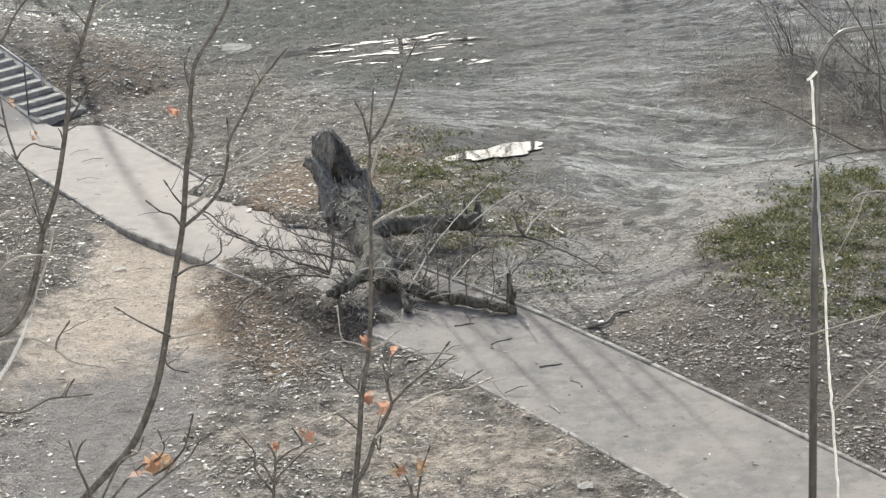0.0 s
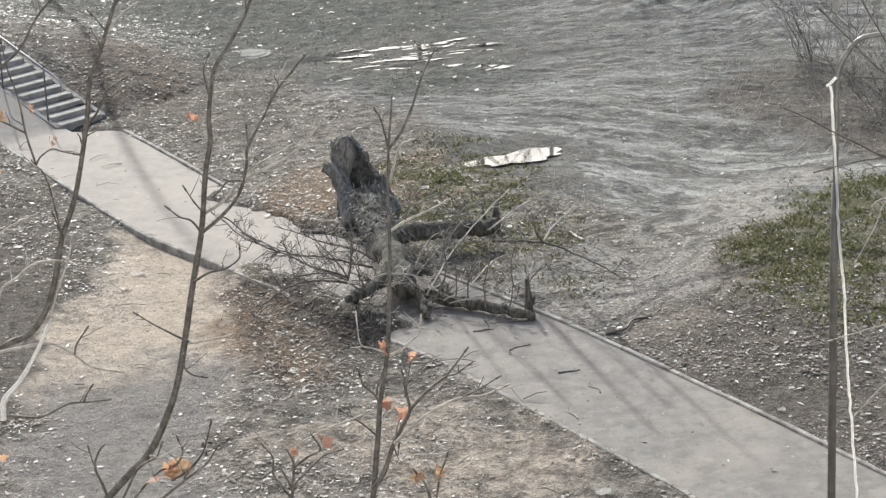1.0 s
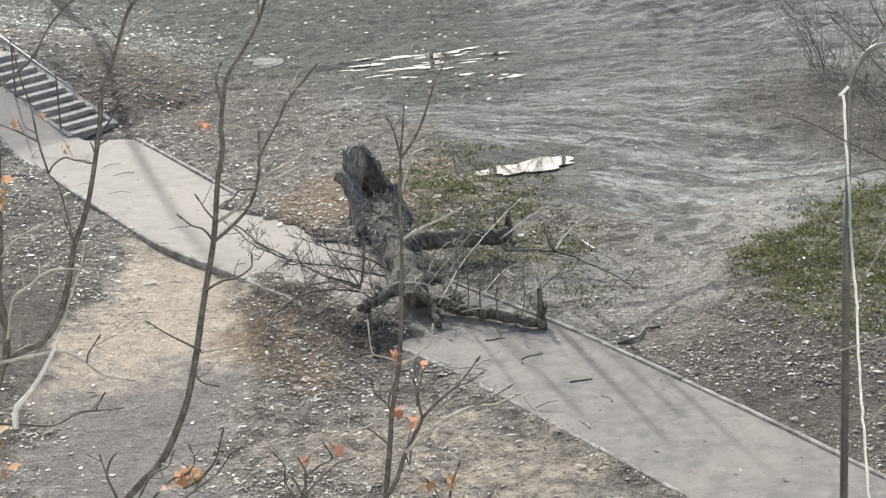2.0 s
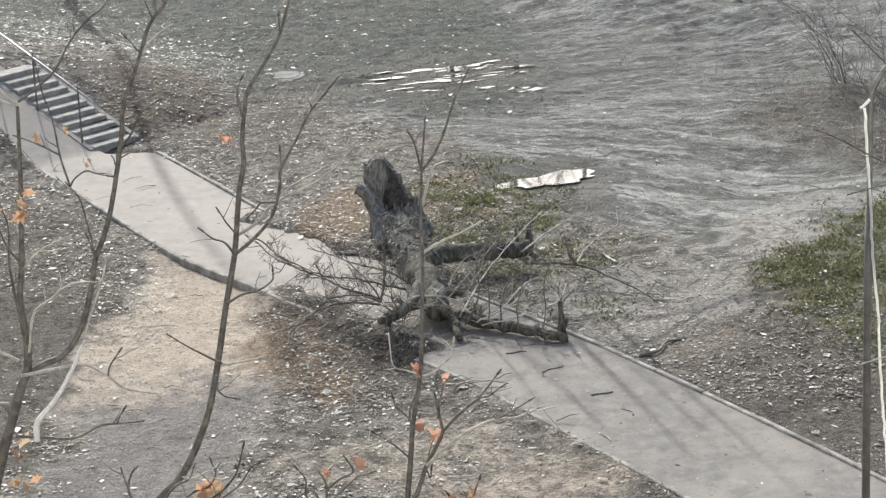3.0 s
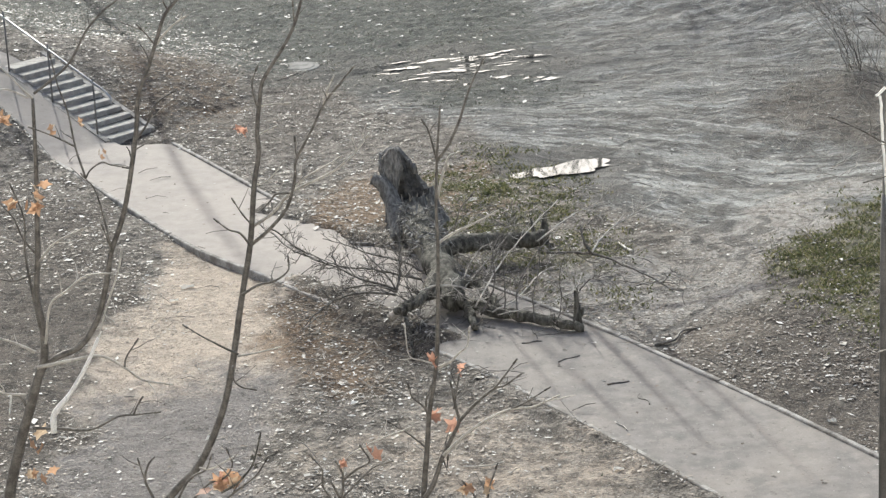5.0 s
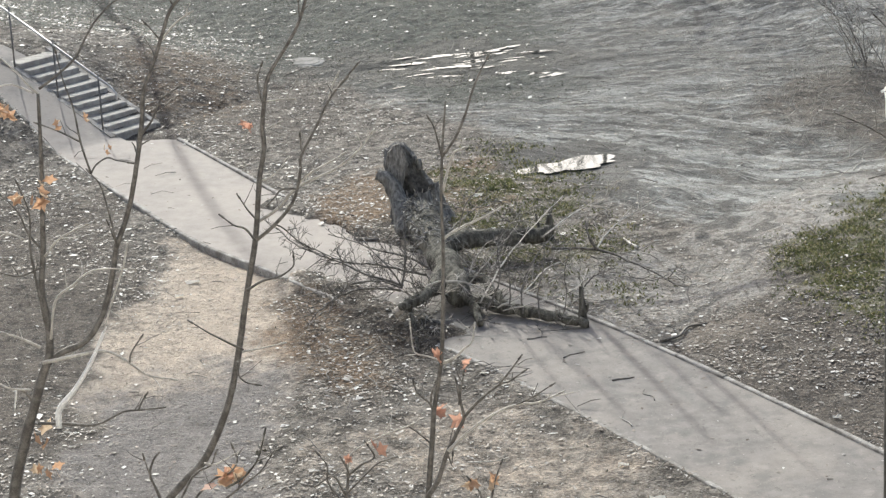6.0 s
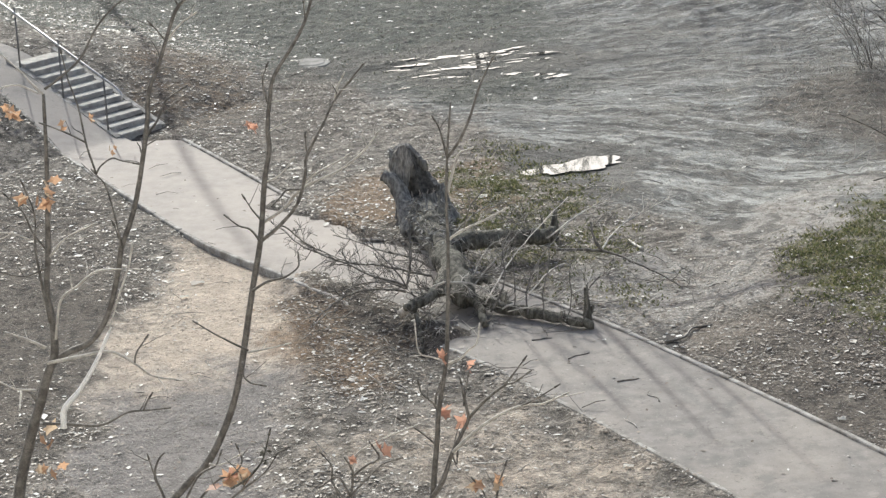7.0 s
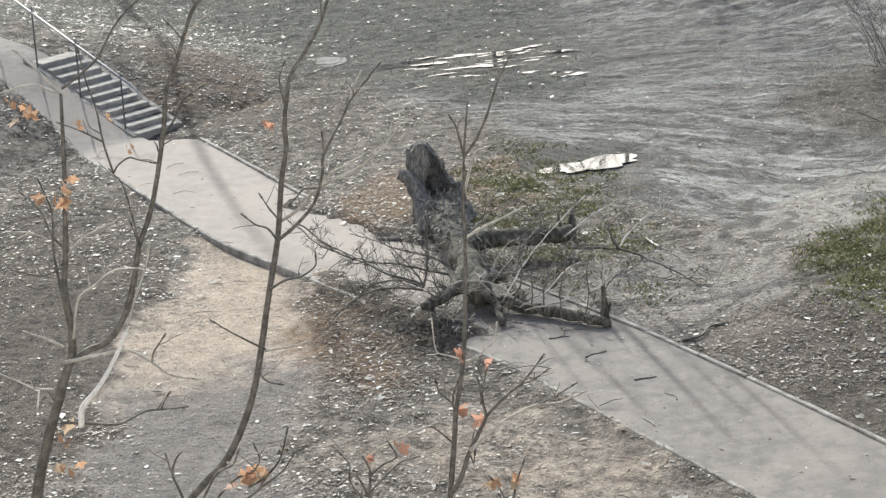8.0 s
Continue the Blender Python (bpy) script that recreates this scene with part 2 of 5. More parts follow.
class Tubes:
    """Collects round, tapering, slightly crooked stems into one mesh."""

    def __init__(self, seed=0):
        self.v, self.f, self.rnd = [], [], random.Random(seed)

    def tube(self, pts, radii, sides=6, rough=0.0, cap=True):
        pts = [Vector(p) for p in pts]
        base, n = len(self.v), len(pts)
        side = None
        for i, p in enumerate(pts):
            d = (pts[min(i + 1, n - 1)] - pts[max(i - 1, 0)]).normalized()
            if side is None:
                side = d.orthogonal().normalized()
            side = (side - d * side.dot(d)).normalized()
            up = d.cross(side)
            for k in range(sides):
                a = 2 * math.pi * k / sides
                r = radii[i] * (1 + rough * self.rnd.uniform(-1, 1))
                self.v.append(p + (side * math.cos(a) + up * math.sin(a)) * r)
        for i in range(n - 1):
            for k in range(sides):
                a, b = base + i * sides + k, base + i * sides + (k + 1) % sides
                self.f.append((a, b, b + sides, a + sides))
        if cap:
            self.f.append(tuple(base + k for k in reversed(range(sides))))
            self.f.append(tuple(base + (n - 1) * sides + k for k in range(sides)))

    def stem(self, ctrl, r0, r1, sides=6, per=5, rough=0.05, wobble=0.0):
        """A smooth stem through control points (Catmull-Rom)."""
        pts = spline(ctrl, per)
        n = len(pts)
        if wobble:
            pts = [p + Vector([self.rnd.uniform(-wobble, wobble) for _ in range(3)]) * min(1, i) for i, p in enumerate(pts)]
        self.tube(pts, [r0 + (r1 - r0) * i / (n - 1) for i in range(n)], sides, rough)
        return pts

    def twigs(self, pts, count, length, radius, depth=1, lift=0.3, spread=0.9, start=0.15, flat=None):
        """Side twigs along a stem, forking on."""
        n = len(pts)
        for _ in range(count):
            i = self.rnd.randrange(int(start * n), n - 1)
            d = (pts[i + 1] - pts[i]).normalized()
            side = Vector([self.rnd.gauss(0, 1) for _ in range(3)])
            if flat is not None:
                side = side - flat * side.dot(flat) * 0.75
            side = (side - d * side.dot(d)).normalized()
            w = (d * self.rnd.uniform(0.4, 1.0) + side * spread + Vector((0, 0, lift))).normalized()
            ln = length * self.rnd.uniform(0.4, 1.0)
            p, line = pts[i].copy(), [pts[i].copy()]
            for _k in range(3):
                w = (w + Vector([self.rnd.gauss(0, 0.16) for _ in range(3)])).normalized()
                p = p + w * ln / 3
                line.append(p.copy())
            self.tube(line, [radius, radius * 0.8, radius * 0.65, radius * 0.5], 4, 0, False)
            if depth > 1:
                self.twigs(line, 2 + self.rnd.randrange(2), length * 0.5, radius * 0.65, depth - 1, lift, spread, 0.3, flat)

    def to(self, name, mat, parent=None, label=""):
        return mesh_object(name, self.v, self.f, mat, parent, True, label)


def spline(ctrl, per=5):
    c = [Vector(p) for p in ctrl]
    c = [2 * c[0] - c[1]] + c + [2 * c[-1] - c[-2]]
    out = []
    for i in range(1, len(c) - 2):
        for k in range(per):
            t = k / per
            a, b, d, e = c[i - 1], c[i], c[i + 1], c[i + 2]
            out.append(0.5 * ((2 * b) + (d - a) * t + (2 * a - 5 * b + 4 * d - e) * t * t + (3 * b - a - 3 * d + e) * t ** 3))
    out.append(c[-2])
    return out


# ---- the plan: path, stairs, zones ----
PATH_NEAR = [(5.40, 19.35), (3.26, 23.00), (2.31, 24.61), (1.21, 26.39), (0.11, 28.07), (-2.83, 31.99), (-3.77, 33.16), (-4.61, 34.54), (-6.28, 37.58)]
PATH_WIDTH = 2.06
STAIR_FOOT = Vector((-5.68, 39.95, 0))
STAIR_UP, STAIR_SIDE = Vector((-0.72, 0.69, 0)).normalized(), Vector((0.69, 0.72, 0)).normalized()
TREAD, RISE, STEPS, STAIR_WIDTH = 0.27, 0.092, 11, 0.95
RAMP_WIDTH = 1.32
near_edge = spline([(x, y, 0) for x, y in PATH_NEAR] + [(-7.35, 39.35, 0), (-8.6, 40.9, 0), (-11.5, 44.0, 0), (-16.0, 49.0, 0)], 12)
far_edge = []
for i, p in enumerate(near_edge):
    d = (near_edge[min(i + 1, len(near_edge) - 1)] - near_edge[max(i - 1, 0)]).normalized()
    along = (p - STAIR_FOOT).dot(STAIR_UP)
    wide = PATH_WIDTH - (PATH_WIDTH - RAMP_WIDTH) * min(1, max(0, (along + 0.35) / 0.3))
    far_edge.append(p + Vector((-d.y, d.x, 0)) * -wide)
TRACK_HUB = (-6.0, 41.8)


def sstep(v, lo, hi):
    t = np.clip((v - lo) / (hi - lo), 0, 1)
    return t * t * (3 - 2 * t)


def blob(x, y, cx, cy, rx, ry, soft=0.35, turn=0.0):
    c, s = math.cos(turn), math.sin(turn)
    u, v = ((x - cx) * c + (y - cy) * s) / rx, (-(x - cx) * s + (y - cy) * c) / ry
    return 1 - sstep(np.sqrt(u * u + v * v), 1 - soft, 1 + soft)


def band(x, y, pts, width, soft):
    """Nearness to a line of points: 1 on it, 0 beyond the width."""
    best = np.full(np.shape(x), 1e9)
    for (ax, ay), (bx, by) in zip(pts[:-1], pts[1:]):
        t = np.clip(((x - ax) * (bx - ax) + (y - ay) * (by - ay)) / ((bx - ax) ** 2 + (by - ay) ** 2), 0, 1)
        best = np.minimum(best, np.hypot(x - ax - t * (bx - ax), y - ay - t * (by - ay)))
    return 1 - sstep(best, width - soft, width + soft)


def fbm(x, y, scale, seed):
    """Cheap smooth value noise on arrays."""
    rs = np.random.RandomState(seed)
    table = rs.rand(256, 256)
    out, amp, tot = 0.0, 1.0, 0.0
    for o in range(4):
        u, v = x * scale * 2 ** o + 17.3 * o, y * scale * 2 ** o + 5.1 * o
        i, j = np.floor(u).astype(int), np.floor(v).astype(int)
        a, b = u - i, v - j
        a, b = a * a * (3 - 2 * a), b * b * (3 - 2 * b)
        t = lambda p, q: table[p % 256, q % 256]
        out = out + amp * ((t(i, j) * (1 - a) + t(i + 1, j) * a) * (1 - b) + (t(i, j + 1) * (1 - a) + t(i + 1, j + 1) * a) * b - 0.5)
        tot, amp = tot + amp, amp * 0.55
    return out / tot


DIRT_TRACK = [(-3.44, 32.45), (-3.55, 30.71), (-3.53, 28.09), (-3.47, 25.83), (-3.35, 23.73), (-3.19, 20.77)]
PATH_MID = [((a.x + b.x) / 2, (a.y + b.y) / 2) for a, b in zip(near_edge[::4], far_edge[::4])]
NEAR_LINE = [(p.x, p.y) for p in near_edge[::4]]
WIDE_MID = [q for q in PATH_MID if (Vector((*q, 0)) - STAIR_FOOT).dot(STAIR_UP) < -0.3]
RAMP_MID = [q for q in PATH_MID if (Vector((*q, 0)) - STAIR_FOOT).dot(STAIR_UP) > -1.4]
SAND_TRACK = [(2.42, 28.85), (3.41, 30.08), (4.30, 31.95), (5.19, 33.33)]


WHEEL_MARKS = ([(4.47, 34.45), (4.10, 32.51), (3.75, 30.88)], [(4.70, 33.25), (4.31, 31.68), (3.78, 30.50)], [(2.73, 28.42), (3.30, 29.45)],
               [(3.22, 37.73), (4.21, 36.22), (5.75, 35.19), (8.11, 34.70)], [(3.08, 38.46), (4.70, 37.86), (6.56, 37.22), (8.57, 36.75)],
               [(-1.45, 43.57), (0.24, 44.64), (1.99, 45.51), (5.71, 47.62)],
               [(-0.91, 46.08), (0.87, 46.90), (2.68, 47.43), (5.80, 48.43)],
               [(2.34, 42.00), (4.59, 42.90), (6.86, 43.47)],
               [(-1.20, 42.21), (0.77, 43.38), (4.23, 44.83), (7.63, 46.16)],
               [(1.70, 39.88), (3.77, 40.11), (5.72, 39.38)],
               [(0.92, 38.15), (3.01, 37.22), (4.76, 36.01), (6.38, 35.18)],
               [(0.23, 37.73), (0.92, 38.15), (1.61, 38.22)])


SPILL = [(-2.38, 31.66), (-1.69, 30.86), (-0.79, 29.69), (-0.17, 28.87)]
SPILL_FAR = [(-2.9, 35.35), (-2.2, 34.55), (-1.3, 33.45), (-0.5, 32.5)]


def spill(x, y):
    """Soil and leaves washed over the edge of the path beside the fallen tree."""
    u, v = x + 0.5 * fbm(x, y, 1.6, 61), y + 1.0 * fbm(x, y, 1.6, 62)
    return sstep(np.maximum(band(u, v, SPILL, 0.30, 0.75), band(u, v, SPILL_FAR, 0.20, 0.5)), 0.25, 0.7)


def zones(x, y):
    """Weights of the kinds of ground."""
    on_path = np.maximum(band(x, y, WIDE_MID, PATH_WIDTH / 2 + 0.02, 0.05), band(x, y, RAMP_MID, RAMP_WIDTH / 2 + 0.02, 0.05)) * (1 - spill(x, y))
    x, y = x + 1.6 * fbm(x, y, 0.8, 41), y + 2.6 * fbm(x, y, 0.8, 42)
    tan = np.maximum(band(x, y, DIRT_TRACK, 1.2, 0.65), 0.18 * band(x, y, SAND_TRACK, 0.6, 0.5))
    for bx, by, wide, deep, much in ((2.6, 30.6, 1.0, 1.5, 0.35), (3.5, 28.3, 0.6, 0.9, 0.5), (1.2, 24.6, 1.4, 1.4, 0.52), (-0.9, 25.0, 1.0, 1.4, 0.42), (*(-1.16, 35.66), 0.7, 1.8, 0.45)):
        tan = np.maximum(tan, much * blob(x, y, bx, by, wide, deep, 0.5))
    tan = np.maximum(tan, 0.48 * blob(x, y, 0.44, 24.57, 1.6, 2.0, 0.6))
    # first patch: dark brown litter with the fallen tree's shade put into its colour
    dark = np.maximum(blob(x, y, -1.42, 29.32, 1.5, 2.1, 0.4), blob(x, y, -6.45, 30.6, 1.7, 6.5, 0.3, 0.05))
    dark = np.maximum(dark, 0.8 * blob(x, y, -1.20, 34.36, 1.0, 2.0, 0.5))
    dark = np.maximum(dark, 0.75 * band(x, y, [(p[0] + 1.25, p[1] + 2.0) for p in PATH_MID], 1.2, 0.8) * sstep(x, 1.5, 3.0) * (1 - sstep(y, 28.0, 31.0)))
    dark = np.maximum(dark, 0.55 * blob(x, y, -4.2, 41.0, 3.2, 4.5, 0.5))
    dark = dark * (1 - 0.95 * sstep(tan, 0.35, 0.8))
    dark = np.maximum(dark, 0.9 * blob(x, y, 8.78, 37.59, 1.9, 2.6, 0.5))
    dark = np.maximum(dark, 0.72 * blob(x, y, 7.50, 39.80, 2.2, 3.2, 0.5))
    grass = np.maximum(blob(x, y, 6.61, 30.82, 1.9, 3.35, 0.28, -0.3),
                       0.82 * blob(x, y, 1.05, 34.34, 1.35, 3.4, 0.5, 0.15))
    grass = grass * np.clip(0.70 + 1.9 * fbm(x, y, 0.9, 51) + 1.6 * fbm(x, y, 3.0, 52), 0.2, 1.0)
    dull = sstep(y + 0.75 * np.maximum(x, -4.0), 39.5, 43.5) * (1 - sstep(x, 0.0, 4.5))
    dull = np.maximum(dull, sstep(y - 0.35 * x, 49.5, 52.0))
    dull = np.maximum(dull, 0.35 * blob(x, y, 7.60, 39.69, 2.3, 3.6, 0.45))
    mud = sstep(x + (y - 36) * 0.55, 0.4, 3.4) * sstep(y, 31.0, 34.5)
    wet = np.maximum(blob(x, y, 2.04, 36.90, 1.25, 1.3, 0.4),
                     0.7 * blob(x, y, 0.4, 44.2, 3.4, 1.7, 0.4))
    wet = np.maximum(wet, 0.42 * blob(x, y, 4.10, 44.70, 3.0, 4.5, 0.5))
    for marks in WHEEL_MARKS:
        wet = np.maximum(wet, 0.7 * band(x, y, marks, 0.10, 0.09))
    grey = band(x, y, DIRT_TRACK, 1.3, 0.5) * (1 - sstep(y, 25.5, 30.5))
    pale = np.maximum(0.8 * band(x, y, SAND_TRACK, 0.75, 0.6), 0.75 * blob(x, y, 2.5, 30.5, 1.3, 1.8, 0.5))
    pale = np.maximum(pale, 0.6 * band(x, y, [(3.9, 30.2), (4.7, 32.6), (5.6, 34.2), (7.4, 34.9)], 0.45, 0.4))
    rust = np.maximum(0.75 * blob(x, y, -1.35, 34.9, 0.85, 1.7, 0.5), 0.85 * blob(x, y, 0.25, 35.9, 0.9, 1.5, 0.5))
    rust = np.maximum(rust, 0.62 * blob(x, y, -1.9, 28.9, 1.2, 1.8, 0.5))
    rust = np.maximum(rust, 0.45 * blob(x, y, -4.9, 42.6, 1.6, 2.6, 0.5))
    return on_path, tan, dark, dull, grass, mud, wet, grey, pale, rust


PUDDLE = (2.04, 36.90)


def base_height(x, y):
    """The lie of the land: a bank under the stairs, a low grass mound, the worn track below the path."""
    s = (x - STAIR_FOOT.x) * STAIR_UP.x + (y - STAIR_FOOT.y) * STAIR_UP.y
    p = (x - STAIR_FOOT.x) * STAIR_SIDE.x + (y - STAIR_FOOT.y) * STAIR_SIDE.y
    run = np.clip(s, 0, None) - 0.5 * np.logaddexp(0, (np.clip(s, 0, 60) - STEPS * TREAD - 0.3) / 0.5)
    bank = run * RISE / TREAD * (1 - sstep(p, 0.8, 6.5)) * (1 - 0.06 * sstep(-p, 0.55, 1.6))
    mound = 0.30 * blob(x, y, 6.80, 31.35, 2.4, 4.0, 0.6, -0.3)
    sunk = -0.06 * band(x, y, DIRT_TRACK, 1.4, 0.6)
    return bank + mound + sunk


def ground_height(x, y):
    x, y = np.asarray(x, float), np.asarray(y, float)
    on_path, tan, dark, dull, grass, mud, wet, grey, pale, rust = zones(x, y)
    z = base_height(x, y)
    ang = np.arctan2(y - TRACK_HUB[1], x - TRACK_HUB[0]) * 10 + 1.6 * fbm(x, y, 0.22, 31) + 0.25 * fbm(x, y, 0.9, 32)
    rad = np.hypot(x - TRACK_HUB[0], y - TRACK_HUB[1])
    ruts = fbm(ang * 1.6, rad * 0.45, 1.0, 3)
    rough = fbm(x, y, 1.1, 5) * 0.10 + fbm(x, y, 4.5, 6) * 0.05
    z = z + (rough * (1 - 0.6 * tan) + mud * (ruts * 0.06 + fbm(ang * 5.0, rad * 2.0, 1.0, 4) * 0.035 + fbm(x, y, 6.0, 7) * 0.05)) * (1 - on_path)
    pool = blob(x, y, PUDDLE[0], PUDDLE[1], 0.95, 0.75, 0.45, 0.35)
    z = z * (1 - 0.85 * pool) - 0.07 * pool
    heaped = band(x, y, NEAR_LINE, 0.30, 0.18) * (1 - on_path) * np.maximum(1 - sstep(y, 29.5, 31.5), sstep(y, 35.5, 37.5))
    z = z - 0.06 * on_path + 0.085 * spill(x, y) + 0.05 * heaped
    return z


def axis(lo, hi, step, far):
    a = list(np.arange(lo, hi + 1e-6, step))
    left, right, s = [], [], step
    p, q = lo, hi
    while p > -far or q < far:
        s *= 1.35
        p, q = p - s, q + s
        left.append(p)
        right.append(q)
    return np.array(left[::-1] + a + right)


# ---- the ground sheet ----
gx, gy = axis(-12.0, 12.0, 0.075, 900), axis(20.0, 54.0, 0.085, 900)
X, Y = np.meshgrid(gx, gy)
Zg = ground_height(X, Y)
nx, ny = len(gx), len(gy)
idx = np.arange(nx * ny).reshape(ny, nx)
quads = np.stack([idx[:-1, :-1], idx[:-1, 1:], idx[1:, 1:], idx[1:, :-1]], -1).reshape(-1, 4)
me = bpy.data.meshes.new("ground")
me.vertices.add(nx * ny)
me.vertices.foreach_set("co", np.stack([X, Y, Zg], -1).ravel())
me.loops.add(len(quads) * 4)
me.loops.foreach_set("vertex_index", quads.ravel())
me.polygons.add(len(quads))
me.polygons.foreach_set("loop_start", np.arange(0, len(quads) * 4, 4))
me.update(calc_edges=True)
me.polygons.foreach_set("use_smooth", np.ones(len(quads), bool))
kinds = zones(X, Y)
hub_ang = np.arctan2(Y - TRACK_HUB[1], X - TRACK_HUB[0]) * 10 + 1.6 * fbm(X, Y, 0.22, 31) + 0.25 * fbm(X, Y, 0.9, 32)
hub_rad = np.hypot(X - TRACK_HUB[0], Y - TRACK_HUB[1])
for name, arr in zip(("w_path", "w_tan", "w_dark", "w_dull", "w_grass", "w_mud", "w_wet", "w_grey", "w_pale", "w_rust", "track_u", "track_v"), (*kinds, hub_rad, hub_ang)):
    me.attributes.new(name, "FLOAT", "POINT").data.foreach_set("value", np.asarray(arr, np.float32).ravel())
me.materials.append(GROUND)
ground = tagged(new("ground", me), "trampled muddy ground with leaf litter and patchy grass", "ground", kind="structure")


def gz(x, y):
    return float(ground_height(np.array([x]), np.array([y]))[0])


# ---- the plain house wall behind the camera ----
def house_wall():
    bm = bmesh.new()
    r = bmesh.ops.create_cube(bm, size=1.0)
    for v in r["verts"]:
        v.co = Vector((v.co.x * 84, v.co.y * 0.4 - 0.9, (v.co.z + 0.5) * 19 - 0.5))
    return tagged(part("wall_south", bm, PLASTER), "plain pale plastered house wall behind the camera", "wall", kind="structure")


house_wall()

# ---- the asphalt path with its kerbs ----
def path_height(x, y):
    return float(np.clip(base_height(np.array([x]), np.array([y])), 0, None)[0])


def build_path():
    verts, faces = [], []
    cols = 8
    for a, b in zip(near_edge, far_edge):
        for k in range(cols + 1):
            p = a.lerp(b, k / cols)
            h = max(path_height(p.x, p.y), 0) + 0.035 - 0.02 * abs(k / cols - 0.5)
            verts.append((p.x, p.y, h))
    for i in range(len(near_edge) - 1):
        for k in range(cols):
            o = i * (cols + 1) + k
            faces.append((o, o + cols + 1, o + cols + 2, o + 1))
    return mesh_object("path", verts, faces, ASPHALT, None, True)


path = tagged(build_path(), "worn grey asphalt footpath between low concrete kerbs", "path", kind="structure")


def kerb_run(edge, out, up, stop=9.0):
    """Kerbstones about a metre long along one edge of the path."""
    line, acc = [edge[0]], 0.0
    for a, b in zip(edge[:-1], edge[1:]):
        acc += (b - a).length
        if acc > 0.95:
            line.append(b)
            acc = 0.0
    rnd = random.Random(7)
    for a, b in zip(line[:-1], line[1:]):
        if max((a - STAIR_FOOT).dot(STAIR_UP), (b - STAIR_FOOT).dot(STAIR_UP)) > stop:
            continue
        d = (b - a).normalized()
        nrm = Vector((-d.y, d.x, 0)) * out
        a2, b2 = a + d * 0.006, b - d * 0.006
        lean = rnd.uniform(-0.01, 0.012)
        bm = bmesh.new()
        ring = []
        for p in (a2, b2):
            h = max(path_height(p.x, p.y), 0) + up + lean
            sec = [(0.0, -0.30), (0.0, h - 0.012), (0.010, h), (0.062, h), (0.074, h - 0.014), (0.074, -0.30)]
            ring.append([bm.verts.new((*(p + nrm * u).xy, v)) for u, v in sec])
        for k in range(6):
            bm.faces.new((ring[0][k], ring[0][(k + 1) % 6], ring[1][(k + 1) % 6], ring[1][k]))
        bm.faces.new(ring[0][::-1])
        bm.faces.new(ring[1])
        bmesh.ops.recalc_face_normals(bm, faces=bm.faces)
        part("kerbstone", bm, CONCRETE, path)


kerb_run(near_edge, 1, 0.045)
kerb_run(far_edge, -1, 0.06, -0.3)


# ---- puddles ----
def puddle(cx, cy, rx, ry, turn, z, seed, jag=1.0):
    rnd = random.Random(seed)
    ph = [rnd.uniform(0, 6.28) for _ in range(4)]
    verts = [(cx, cy, z)]
    for k in range(48):
        a = 2 * math.pi * k / 48
        r = 1 + 0.16 * math.sin(2 * a + ph[0]) + 0.11 * jag * math.sin(3 * a + ph[1]) + 0.07 * jag * math.sin(7 * a + ph[2]) + 0.05 * jag * math.sin(11 * a + ph[3])
        u, v = rx * r * math.cos(a), ry * r * math.sin(a)
        verts.append((cx + u * math.cos(turn) - v * math.sin(turn), cy + u * math.sin(turn) + v * math.cos(turn), z))
    faces = [(0, 1 + k, 1 + (k + 1) % 48) for k in range(48)]
    return tagged(mesh_object("puddle", verts, faces, WATER), "shallow rain puddle in wheel-rutted mud reflecting white sky", "puddle", "puddles on the field")


puddle(PUDDLE[0], PUDDLE[1], 0.82, 0.36, 0.36, -0.035, 1, 1.5)
for i, (x, y, rx, ry, a) in enumerate([(*q, r1, r2, a) for q, r1, r2, a in (
        ((-0.09, 44.76), 0.55, 0.10, 0.3), ((0.89, 45.07), 0.5, 0.09, 0.35), ((0.24, 43.77), 0.32, 0.12, 0.2),
        ((0.06, 43.17), 0.3, 0.12, 0.2), ((-0.71, 44.20), 0.3, 0.1, 0.2), ((1.16, 43.12), 0.17, 0.09, 0.2),
        ((1.76, 42.98), 0.16, 0.14, 0.3), ((2.02, 42.71), 0.28, 0.09, 0.6), ((0.44, 42.75), 0.2, 0.1, 0.3), ((0.64, 44.26), 0.4, 0.06, 0.3), ((-0.26, 43.67), 0.22, 0.07, 0.25), ((1.24, 45.20), 0.3, 0.07, 0.5), ((0.79, 43.59), 0.25, 0.05, 0.3))]):
    puddle(x, y, rx, ry * 0.8, a, gz(x, y) + 0.012, 10 + i, 2.6)
sliver = random.Random(77)
for i in range(20):
    u, v = sliver.uniform(-1.4, 1.9), sliver.gauss(0, 0.55)
    x, y = 0.2 + u, 44.1 + 0.30 * u + v * (1.0 if u < 1.2 else 0.4)
    puddle(x, y, sliver.uniform(0.12, 0.34), sliver.uniform(0.025, 0.055), sliver.uniform(0.15, 0.5), gz(x, y) + 0.010, 40 + i, 2.6)


